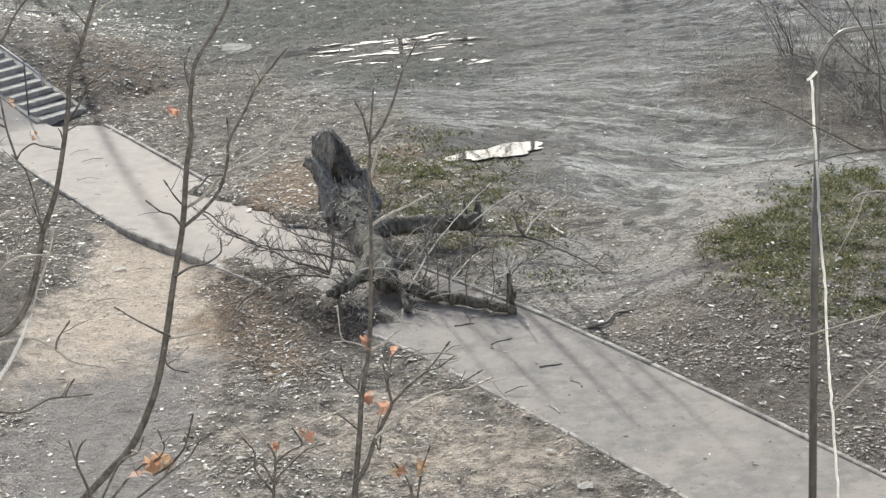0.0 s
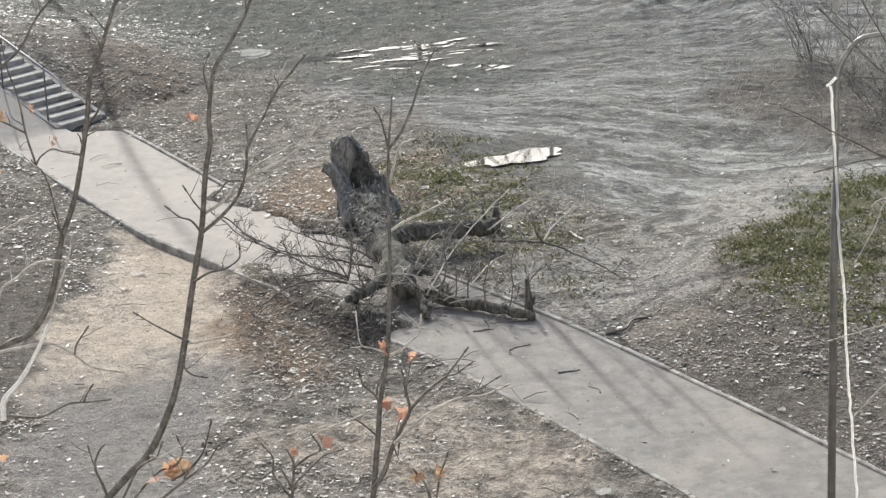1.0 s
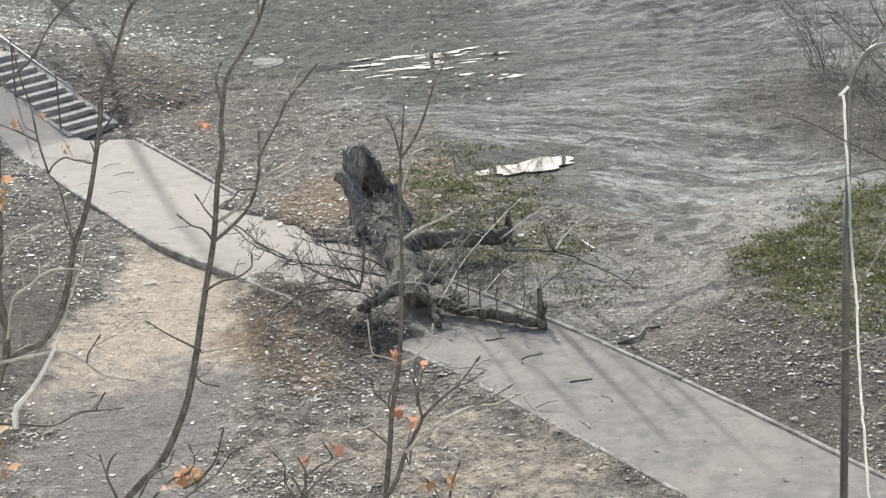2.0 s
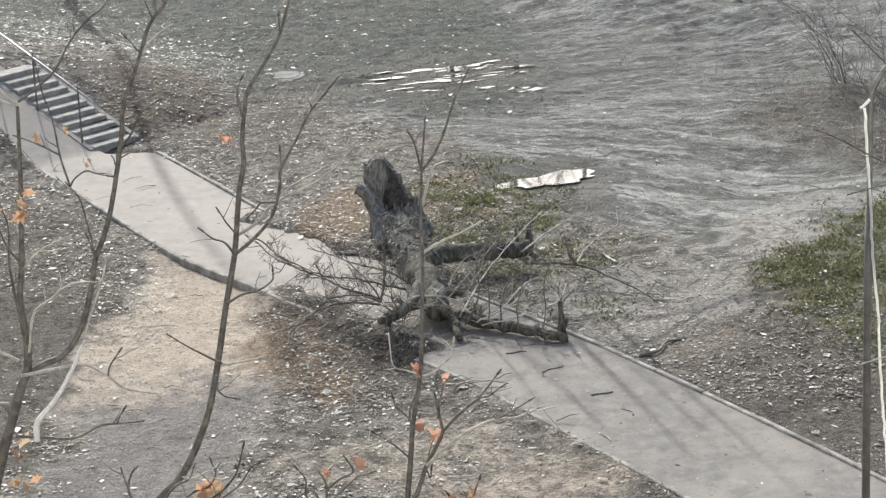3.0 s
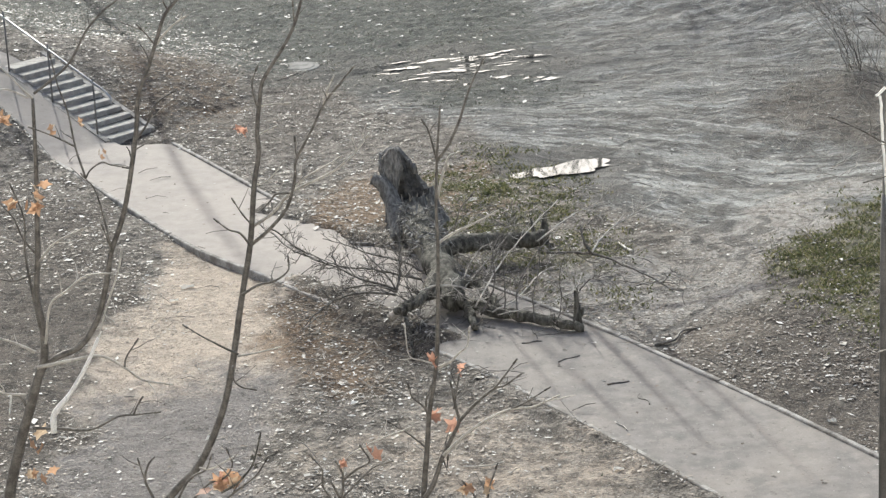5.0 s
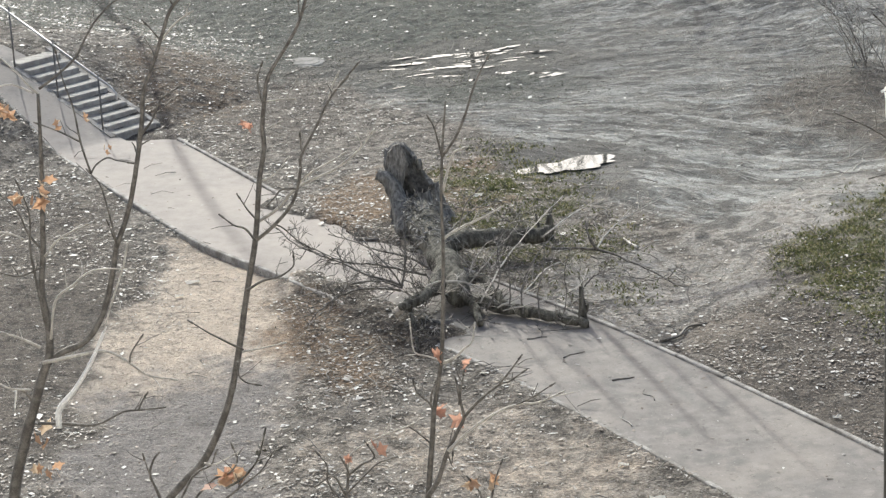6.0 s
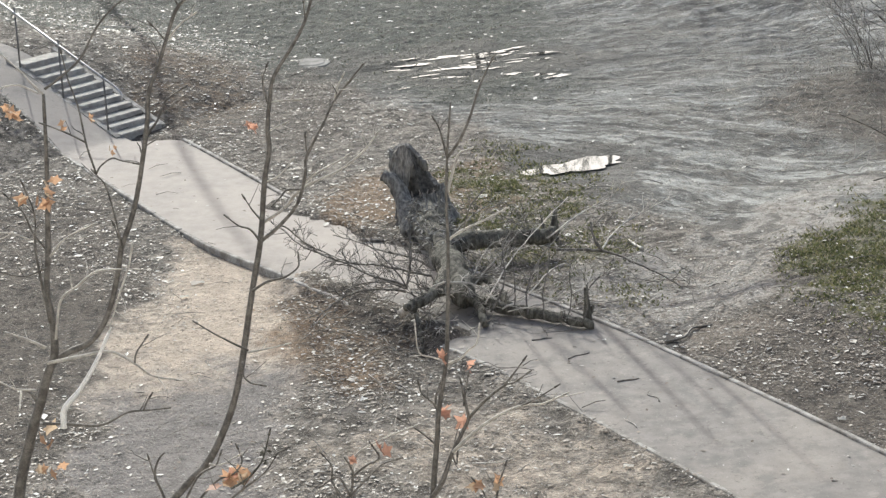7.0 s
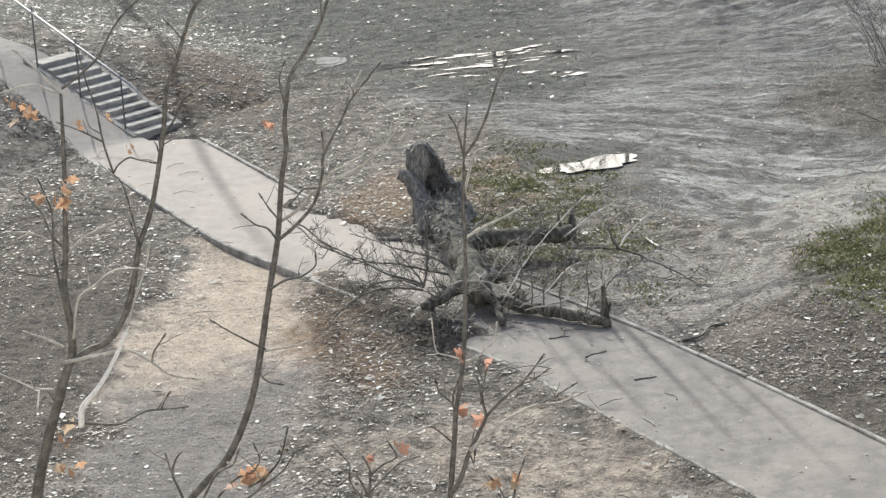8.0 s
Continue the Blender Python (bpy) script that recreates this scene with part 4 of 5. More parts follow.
grow(tree, [(-3.12, 15.40, 4.86), (-3.27, 15.40, 4.88), (-3.38, 15.40, 4.94), (-3.52, 15.40, 5.01)], 0.010, BARK_PALE, 672)
grow(tree, [(-3.23, 15.40, 4.87), (-3.24, 15.40, 4.81), (-3.25, 15.40, 4.76)], 0.010, WOOD_PEELED, 673, 0)
grow(tree, [(-3.06, 15.40, 6.02), (-3.18, 15.40, 6.07), (-3.30, 15.40, 6.08)], 0.007, BARK_PALE, 674)
grow(tree, [(-2.88, 15.40, 7.08), (-3.03, 15.40, 7.15), (-3.19, 15.40, 7.12), (-3.30, 15.40, 7.09)], 0.009, BARK_PALE, 675)
grow(tree, [(-2.97, 15.40, 5.38), (-3.00, 15.40, 5.68), (-3.02, 15.40, 5.94), (-3.00, 15.40, 6.20), (-3.06, 15.40, 6.42)], 0.012, BARK_TWIG, 676)
grow(tree, [(-2.95, 15.40, 5.80), (-3.12, 15.40, 5.74), (-3.28, 15.40, 5.78)], 0.008, BARK_TWIG, 677)
hang(tree, (-3.13, 15.30, 6.98), 0.17, LEAF_ORANGE, 128)
hang(tree, (-3.06, 15.30, 6.97), 0.13, LEAF_ORANGE, 129)
hang(tree, (-2.84, 15.30, 6.42), 0.15, LEAF_ORANGE, 117)
hang(tree, (-2.93, 15.30, 6.36), 0.15, LEAF_ORANGE, 118)
hang(tree, (-2.99, 15.30, 6.30), 0.15, LEAF_ORANGE, 119)
hang(tree, (-2.72, 15.30, 6.86), 0.09, LEAF_ORANGE, 120)
hang(tree, (-2.50, 15.30, 6.91), 0.07, LEAF_ORANGE, 121)
hang(tree, (-2.40, 15.30, 6.67), 0.07, LEAF_ORANGE, 122)
hang(tree, (-3.01, 15.30, 4.54), 0.19, LEAF_ORANGE, 123)
hang(tree, (-3.10, 15.30, 4.27), 0.13, LEAF_ORANGE, 124)
hang(tree, (-3.00, 15.30, 4.29), 0.13, LEAF_ORANGE, 125)
hang(tree, (-3.18, 15.30, 7.03), 0.12, LEAF_ORANGE, 126)
hang(tree, (-3.07, 15.30, 7.03), 0.10, LEAF_ORANGE, 127)

tree = sapling("low bare maple shoot tips with dry brown leaf clusters",
               [(-0.87, 14.50, 3.91), (-0.84, 14.50, 4.21), (-0.81, 14.50, 4.48), (-0.82, 14.50, 4.55), (-0.86, 14.50, 4.63)], 0.016, 0.007, 14, 0.15)
grow(tree, [(-0.81, 14.50, 4.48), (-0.78, 14.50, 4.64), (-0.62, 14.50, 4.74), (-0.50, 14.50, 4.79), (-0.36, 14.50, 4.84)], 0.007, BARK_PALE, 700, 4)
grow(tree, [(-0.81, 14.50, 4.48), (-0.71, 14.50, 4.56), (-0.62, 14.50, 4.61), (-0.66, 14.50, 4.70)], 0.010, BARK_TWIG, 701, 4)
grow(tree, [(-0.83, 14.50, 4.32), (-0.91, 14.50, 4.48), (-1.01, 14.50, 4.43)], 0.010, BARK_TWIG, 702, 4)
grow(tree, [(-0.82, 14.40, 4.39), (-0.69, 14.40, 4.52), (-0.59, 14.40, 4.61), (-0.50, 14.40, 4.64)], 0.008, BARK_TWIG, 703, 4)
grow(tree, [(-0.84, 14.50, 4.25), (-0.95, 14.50, 4.43), (-0.95, 14.50, 4.56), (-1.00, 14.50, 4.64)], 0.009, BARK_TWIG, 704, 4)
hang(tree, (-0.58, 14.50, 4.66), 0.17, LEAF_RED, 126)
hang(tree, (-0.80, 14.50, 4.60), 0.10, LEAF_RED, 130)

tree = sapling("bare maple shoot tips with a cluster of orange leaves",
               [(-2.02, 14.50, 3.92), (-2.13, 14.50, 4.38), (-2.18, 14.50, 4.54), (-2.15, 14.50, 4.66), (-2.10, 14.50, 4.72)], 0.016, 0.006, 15, 0.15)
grow(tree, [(-2.07, 14.50, 4.18), (-1.89, 14.50, 4.52), (-1.76, 14.50, 4.60), (-1.72, 14.50, 4.68)], 0.010, BARK_TWIG, 750, 4)
grow(tree, [(-2.06, 14.50, 4.14), (-1.78, 14.50, 4.47), (-1.63, 14.50, 4.54), (-1.57, 14.50, 4.63), (-1.59, 14.50, 4.72)], 0.010, BARK_TWIG, 751, 4)
grow(tree, [(-2.03, 14.40, 4.10), (-1.57, 14.40, 4.46), (-1.41, 14.40, 4.58), (-1.33, 14.40, 4.69)], 0.010, BARK_TWIG, 752, 4)
grow(tree, [(-1.80, 14.50, 4.62), (-1.72, 14.50, 4.61), (-1.60, 14.50, 4.67)], 0.008, BARK_PALE, 753, 4)
grow(tree, [(-2.18, 14.50, 4.54), (-2.20, 14.50, 4.62), (-2.21, 14.50, 4.67)], 0.007, BARK_TWIG, 754, 4)
grow(tree, [(-1.65, 14.40, 4.47), (-1.53, 14.40, 4.54), (-1.44, 14.40, 4.64), (-1.40, 14.40, 4.72), (-1.36, 14.40, 4.86)], 0.009, BARK_DARK, 755, 2)
hang(tree, (-1.39, 14.40, 4.72), 0.08, BARK_DARK, 139)
hang(tree, (-1.41, 14.40, 4.66), 0.05, BARK_DARK, 140)
hang(tree, (-1.69, 14.50, 4.52), 0.20, LEAF_RED, 135)
hang(tree, (-1.57, 14.50, 4.54), 0.18, LEAF_ORANGE, 136)
hang(tree, (-1.63, 14.50, 4.46), 0.15, LEAF_ORANGE, 137)

tree = sapling("bare shoot tips with broad tan leaves curling on them",
               [(0.16, 14.50, 3.77), (0.15, 14.50, 4.03), (0.12, 14.50, 4.27)], 0.016, 0.008, 16, 0.15)
grow(tree, [(0.15, 14.50, 4.03), (0.10, 14.50, 4.30), (0.04, 14.50, 4.40)], 0.009, BARK_TWIG, 800, 3)
grow(tree, [(0.15, 14.50, 4.08), (0.20, 14.50, 4.36), (0.25, 14.50, 4.51)], 0.009, BARK_TWIG, 801, 3)
hang(tree, (0.06, 14.50, 4.34), 0.14, LEAF_ORANGE, 144)
hang(tree, (0.18, 14.50, 4.36), 0.12, LEAF_ORANGE, 145)


# ---- the broken stump and the fallen tree ----
STUMP = (-0.51, 34.20)


def stump():
    ob = empty("tree_stump", "tall splintered grey stump of a snapped hollow tree", "tree stump", at=(*STUMP, gz(*STUMP)))
    rnd = random.Random(21)
    n = 40

    def rim(a):
        # highest at the back left, torn low towards the viewer
        d = (a - 2.0 + math.pi) % (2 * math.pi) - math.pi
        h = 0.46 + 0.70 * max(0.0, math.cos(d * 0.85)) ** 2.2
        return h + 0.045 * math.sin(5 * a + 0.6) + 0.03 * math.sin(13 * a) + rnd.uniform(-0.02, 0.025)

    heights = [rim(2 * math.pi * k / n) for k in range(n)]
    outer = [(0.52, -0.1), (0.45, 0.12), (0.40, 0.4), (0.38, 0.75), (0.37, 1.0)]
    bm = bmesh.new()
    rows, inner = [], []
    for k in range(n):
        a, h = 2 * math.pi * k / n, heights[k]
        ridge = 1 + 0.08 * math.sin(5 * a + 1) + 0.05 * math.sin(11 * a) + rnd.uniform(-0.02, 0.02)
        lean = lambda z: Vector((-0.20 * z, 0.02 * z, 0))
        col = [bm.verts.new(lean(z * h) + Vector((math.cos(a) * r * ridge, math.sin(a) * r * ridge, z * h))) for r, z in outer]
        th = 0.07
        inn = [bm.verts.new(lean(h) + Vector((math.cos(a) * (0.37 * ridge - th), math.sin(a) * (0.37 * ridge - th), h - 0.03))), bm.verts.new(lean(h * 0.66) + Vector((math.cos(a) * (0.37 * ridge - th), math.sin(a) * (0.37 * ridge - th), h * 0.66)))]
        rows.append(col + inn)
    for k in range(n):
        p, q = rows[k], rows[(k + 1) % n]
        for i in range(len(p) - 1):
            bm.faces.new((p[i], q[i], q[i + 1], p[i + 1]))
    part("shell", bm, WOOD_GREY, ob, "weathered grey outer wood")
    bm = bmesh.new()
    rings = []
    for z, r in ((0.96, 0.30), (0.88, 0.20), (0.80, 0.08)):
        rings.append([bm.verts.new(Vector((-0.20 * z * heights[k] + math.cos(2 * math.pi * k / n) * r, math.sin(2 * math.pi * k / n) * r, z * heights[k] - 0.02 + rnd.uniform(-0.02, 0.02)))) for k in range(n)])
    for a, b in zip(rings[:-1], rings[1:]):
        for k in range(n):
            bm.faces.new((a[k], b[k], b[(k + 1) % n], a[(k + 1) % n]))
    bm.faces.new(rings[-1])
    part("hollow", bm, WOOD_ROT, ob, "dark rotten inside")
    t = Tubes(29)
    for i in range(26):
        a = -1.4 + rnd.uniform(-0.95, 0.95)
        k = int(a / (2 * math.pi) * n) % n
        p = Vector((math.cos(a) * 0.33 - 0.20 * heights[k], math.sin(a) * 0.33, heights[k] + rnd.uniform(-0.08, 0.02)))
        t.tube([p, p + Vector((rnd.uniform(-0.06, 0.06), rnd.uniform(-0.08, 0.0), rnd.uniform(0.02, 0.10)))], [rnd.uniform(0.008, 0.02), 0.004], 4, 0.2)
    tagged(t.to("splinters", WOOD_FRESH, ob, "pale fresh splinters on the torn rim"), kind="stuff")
    # the tall slab of pale split wood on one side of the torn face
    bm = bmesh.new()
    outline = ((-0.46, 0.30), (-0.47, 0.62), (-0.54, 0.92), (-0.47, 1.08), (-0.38, 1.20), (-0.29, 1.22), (-0.20, 1.10), (-0.16, 0.92), (-0.26, 0.74), (-0.30, 0.52), (-0.33, 0.30))
    sides = []
    for off in (0.0, 0.07):
        sides.append([bm.verts.new((x, -0.40 + 0.24 * z + off + 0.02 * math.sin(9 * x + 5 * z), z)) for x, z in outline])
    bm.faces.new(sides[0][::-1])
    bm.faces.new(sides[1])
    for k in range(len(outline)):
        j = (k + 1) % len(outline)
        bm.faces.new((sides[0][k], sides[0][j], sides[1][j], sides[1][k]))
    bmesh.ops.triangulate(bm, faces=bm.faces[:])
    bmesh.ops.subdivide_edges(bm, edges=bm.edges[:], cuts=2, use_grid_fill=True)
    for v in bm.verts:
        v.co += Vector((rnd.uniform(-0.010, 0.010), rnd.uniform(-0.022, 0.022), 0))
    bmesh.ops.recalc_face_normals(bm, faces=bm.faces[:])
    part("split_slab", bm, WOOD_SPLIT, ob, "pale split slab of standing wood")
    # loose shards still standing on the rim, and a slab torn outward
    for i in range(4):
        a = 2.0 + rnd.uniform(-1.2, 1.0)
        h = 0.55 + 0.45 * max(0, math.cos(a - 1.95))
        t = Tubes(30 + i)
        b = Vector((math.cos(a) * 0.30 - 0.20 * h, math.sin(a) * 0.30, h - 0.1))
        t.tube([b, b + Vector((rnd.uniform(-0.05, 0.02), rnd.uniform(-0.03, 0.03), rnd.uniform(0.10, 0.17)))], [0.07, 0.03], 6, 0.2)
        t.to("shard", WOOD_GREY, ob)
    t = Tubes(45)
    slab = [Vector(p) - ob.location for p in [(-0.73, 33.23, 0.05), (-0.79, 33.52, 0.25), (-0.87, 33.76, 0.50), (-0.98, 33.89, 0.72), (-1.15, 33.95, 0.82)]]
    t.stem(slab, 0.15, 0.10, 8, 4, 0.18)
    t.to("torn_slab", WOOD_GREY, ob, "slab of wood torn outward")


stump()


def upright(x, y, h, lean, r, seed, parent, o, mat, name):
    t = Tubes(seed)
    p = Vector((x, y, gz(x, y))) - o
    t.stem([p, p + Vector((lean * 0.4, 0, h * 0.5)), p + Vector((lean, 0, h))], r, r * 0.25, 7, 4, 0.2)
    return t.to(name, mat, parent)


def fallen_tree():
    base = (-0.17, 30.53)
    ob = empty("fallen_tree", "fallen dark-barked tree with broken limbs lying across the path", "tree", at=(*base, 0))
    o = ob.location.copy()
    t = Tubes(50)
    t.stem([Vector(p) - o for p in [(-0.55, 34.33, 0.12), (-0.46, 32.93, 0.30), (-0.39, 32.31, 0.34), (-0.20, 31.24, 0.36), (-0.04, 30.30, 0.32), (0.06, 29.75, 0.26)]], 0.27, 0.16, 16, 6, 0.10, 0.03)
    t.to("trunk", BARK_DARK, ob, "dark furrowed trunk")
    # pale fibres where the trunk tore from the stump
    rnd = random.Random(51)
    t = Tubes(52)
    heart = [Vector(p) - o for p in [(-0.52, 33.27, 0.52), (-0.40, 32.28, 0.56), (-0.24, 31.40, 0.52)]]
    for i in range(320):
        c = heart[0].lerp(heart[-1], rnd.random() ** 1.4) + Vector((rnd.uniform(-0.28, 0.28), rnd.uniform(-0.2, 0.2), rnd.uniform(-0.10, 0.08)))
        w = Vector((rnd.gauss(0, 0.6), rnd.gauss(-0.5, 0.6), rnd.gauss(0.1, 0.3))).normalized() * rnd.uniform(0.06, 0.26)
        t.tube([c, c + w], [rnd.uniform(0.006, 0.024), 0.003], 4, 0, False)
    tagged(t.to("torn_wood", WOOD_FIBRE, ob, "pale grey torn wood fibres"), kind="stuff")
    limbs = []
    limbs.append(([(-0.31, 31.55, 0.36), (0.03, 31.96, 0.34), (0.36, 32.10, 0.32), (0.79, 32.16, 0.30), (1.16, 32.16, 0.30), (1.43, 32.17, 0.32)], 0.15, 0.115, 60))
    limbs.append(([(-0.20, 30.10, 0.26), (0.15, 29.82, 0.20), (0.61, 29.56, 0.15), (1.14, 29.27, 0.13), (1.55, 28.99, 0.11), (1.75, 28.93, 0.09)], 0.095, 0.06, 61))
    limbs.append(([(-0.20, 30.12, 0.32), (-0.43, 29.64, 0.36), (-0.64, 29.21, 0.40), (-0.76, 28.95, 0.42)], 0.10, 0.05, 62))
    limbs.append(([(-0.64, 29.21, 0.40), (-0.61, 28.96, 0.22), (-0.56, 28.67, 0.06), (-0.55, 28.28, 0.03)], 0.035, 0.018, 63))
    limbs.append(([(0.15, 29.88, 0.22), (0.26, 29.52, 0.14), (0.30, 29.12, 0.08)], 0.07, 0.05, 64))
    limbs.append(([(-0.23, 30.61, 0.36), (-0.31, 29.79, 0.44), (-0.48, 29.19, 0.46), (-0.71, 29.21, 0.34)], 0.08, 0.05, 65))
    limbs.append(([(0.08, 30.28, 0.25), (0.32, 30.52, 0.24), (0.51, 30.08, 0.20), (0.69, 29.58, 0.14)], 0.09, 0.05, 66))
    for pts, r0, r1, seed in limbs:
        t = Tubes(seed)
        line = t.stem([Vector(p) - o for p in pts], r0, r1, 10, 5, 0.10, 0.02)
        fine = Tubes(seed)
        fine.rnd = t.rnd
        fine.twigs(line, 6 if r0 > 0.085 else 12, 0.5, 0.009, 2, 0.3, 1.0, 0.2)
        tagged(fine.to("twig_spray", BARK_TWIG, t.to("limb", BARK_DARK, ob)), kind="stuff")
    # broken ends
    for (x, y), h, lean, r, seed in (((1.43, 32.92), 0.50, 0.05, 0.09, 70), ((1.71, 29.11), 0.62, -0.03, 0.085, 71),
                                     ((1.66, 29.12), 0.36, 0.12, 0.07, 72), ((1.30, 32.83), 0.42, -0.05, 0.06, 73)):
        upright(x, y, h, lean, r, seed, ob, o, BARK_DARK, "broken_stub")
    t = Tubes(74)
    t.stem([Vector(p) - o for p in [(-0.71, 29.27, 0.30), (-0.80, 29.26, 0.26), (-0.86, 29.23, 0.24)]], 0.06, 0.065, 9, 3, 0.05)
    t.to("sawn_end", WOOD_FRESH, ob, "pale sawn branch end")
    # long side branches with their sprays of twigs: points, radius, pale, count of twigs
    sprays = []
    sprays.append(([(-0.77, 29.78, 0.45), (-1.00, 29.85, 0.52), (-1.32, 30.12, 0.55), (-1.69, 30.68, 0.55), (-2.25, 31.36, 0.55), (-2.60, 32.10, 0.60)], 0.024, False, 20))
    sprays.append(([(-0.41, 30.31, 0.40), (-0.77, 30.29, 0.50), (-1.17, 30.44, 0.55), (-1.57, 30.53, 0.58), (-1.94, 30.97, 0.60), (-2.34, 31.54, 0.60)], 0.020, False, 20))
    sprays.append(([(-0.77, 29.69, 0.40), (-1.16, 29.72, 0.45), (-1.55, 29.73, 0.38), (-1.90, 29.45, 0.25), (-2.06, 29.26, 0.12)], 0.020, False, 14))
    sprays.append(([(-0.75, 29.53, 0.50), (-1.07, 29.59, 0.60), (-1.47, 29.74, 0.50), (-1.70, 29.47, 0.40)], 0.016, False, 14))
    sprays.append(([(-0.37, 30.45, 0.45), (-0.68, 30.55, 0.60), (-1.17, 30.84, 0.65), (-1.51, 31.36, 0.62), (-1.85, 31.73, 0.60)], 0.018, False, 16))
    sprays.append(([(-0.76, 29.50, 0.55), (-0.91, 29.66, 0.75), (-1.14, 29.97, 0.90), (-1.30, 30.32, 1.00)], 0.014, False, 12))
    sprays.append(([(-0.76, 29.53, 0.50), (-0.70, 29.71, 0.72), (-0.69, 29.96, 0.95), (-0.68, 30.13, 1.20)], 0.018, False, 10))
    sprays.append(([(-0.69, 29.50, 0.30), (-0.41, 29.55, 0.50), (-0.14, 29.58, 0.55), (0.21, 29.66, 0.45), (0.55, 29.57, 0.20)], 0.022, True, 8))
    sprays.append(([(-0.69, 29.61, 0.30), (-0.46, 29.29, 0.20), (-0.35, 29.10, 0.10), (-0.30, 28.82, 0.04)], 0.018, True, 6))
    sprays.append(([(1.40, 31.41, 0.34), (2.06, 31.45, 0.28), (2.56, 31.09, 0.18), (2.93, 30.68, 0.09), (3.14, 30.38, 0.04)], 0.024, False, 8))
    sprays.append(([(2.78, 30.85, 0.14), (3.33, 30.67, 0.10), (3.69, 30.69, 0.06)], 0.010, True, 3))
    sprays.append(([(2.06, 31.45, 0.28), (1.95, 31.37, 0.50), (1.91, 31.50, 0.72)], 0.026, False, 3))
    sprays.append(([(2.06, 31.45, 0.28), (2.30, 31.91, 0.42), (2.77, 32.42, 0.55), (3.27, 32.77, 0.65)], 0.014, True, 6))
    sprays.append(([(1.29, 31.77, 0.40), (1.70, 32.19, 0.55), (2.02, 32.54, 0.60), (2.37, 32.76, 0.65)], 0.014, True, 6))
    sprays.append(([(0.32, 29.51, 0.25), (0.67, 30.41, 0.50), (1.11, 31.28, 0.70), (1.62, 32.15, 0.90)], 0.013, True, 7))
    sprays.append(([(0.09, 29.86, 0.30), (0.52, 30.97, 0.40), (0.89, 31.92, 0.50), (1.04, 32.41, 0.60)], 0.012, False, 10))
    sprays.append(([(0.55, 29.39, 0.20), (0.91, 29.64, 0.30), (1.22, 30.26, 0.40), (1.48, 30.74, 0.35), (1.60, 30.68, 0.28)], 0.013, True, 9))
    sprays.append(([(0.62, 29.32, 0.18), (1.09, 29.27, 0.30), (1.66, 29.77, 0.30), (1.86, 30.44, 0.35)], 0.010, True, 9))
    sprays.append(([(0.10, 30.09, 0.30), (0.36, 30.95, 0.50), (0.62, 31.43, 0.50), (1.18, 31.28, 0.35)], 0.012, False, 12))
    sprays.append(([(0.02, 30.20, 0.35), (0.50, 30.23, 0.40), (0.91, 30.71, 0.30), (1.22, 30.47, 0.20)], 0.012, False, 14))
    sprays.append(([(-0.12, 31.79, 0.50), (0.15, 32.26, 0.60), (0.50, 33.06, 0.55), (0.86, 33.63, 0.40)], 0.012, False, 12))
    # next six: thin upright branches added for the shadow streaks they cast
    sprays.append(([(0.89, 29.26, 0.15), (0.91, 29.57, 0.45), (1.17, 29.95, 0.80), (1.52, 30.43, 1.00)], 0.014, False, 4))
    sprays.append(([(0.39, 29.43, 0.15), (0.60, 29.70, 0.50), (0.61, 30.10, 0.90), (0.94, 30.54, 1.20)], 0.014, False, 4))
    sprays.append(([(0.70, 29.36, 0.12), (0.74, 29.45, 0.50), (0.72, 29.63, 0.85), (0.79, 29.73, 1.10)], 0.011, False, 3))
    sprays.append(([(1.11, 29.13, 0.12), (1.11, 29.31, 0.45), (1.22, 29.46, 0.80), (1.20, 29.57, 1.05)], 0.011, False, 3))
    sprays.append(([(1.41, 29.02, 0.10), (1.49, 29.17, 0.40), (1.47, 29.22, 0.75), (1.58, 29.43, 1.00)], 0.010, False, 3))
    sprays.append(([(1.60, 28.91, 0.10), (1.70, 28.92, 0.40), (1.70, 28.99, 0.70)], 0.010, False, 2))
    sprays.append(([(1.67, 28.88, 0.05), (1.29, 28.87, 0.03), (1.06, 28.85, 0.03)], 0.014, False, 3))
    # a tangle of thin broken twigs between the limbs and before the fork
    corners = [(0.13, 32.46), (1.75, 30.01), (-0.71, 30.33), (-0.09, 29.12)]
    for i in range(12):
        ax, ay = corners[0] if i < 7 else corners[2]
        bx, by = corners[1] if i < 7 else corners[3]
        x, y = ax + (bx - ax) * rnd.random(), ay + (by - ay) * rnd.random()
        a, ln, z0 = rnd.uniform(0, 6.28), rnd.uniform(0.4, 1.1), rnd.uniform(0.05, 0.25)
        d = Vector((math.cos(a), math.sin(a), rnd.uniform(0.0, 0.7))) * ln
        p = Vector((x, y, z0))
        sprays.append(([p, p + d * 0.4 + Vector((0, 0, 0.08)), p + d * 0.75 + Vector((0, 0, 0.06)), p + d], rnd.uniform(0.007, 0.013), rnd.random() < 0.3, 5))
    for i, (pts, r, pale, n) in enumerate(sprays):
        t = Tubes(80 + i)
        line = t.stem([Vector(p) - o for p in pts], r, r * 0.4, 6, 5, 0.08, 0.008)
        bark = BARK_PALE if pale else BARK_TWIG
        fine = Tubes(80 + i)
        fine.rnd = t.rnd
        fine.twigs(line, int(n * 1.3), 0.45, max(0.0050, r * 0.36), 3, 0.22, 0.8, 0.08)
        tagged(fine.to("twig_spray", bark, t.to("branch", bark, ob)), kind="stuff")
    return ob


fallen_tree()


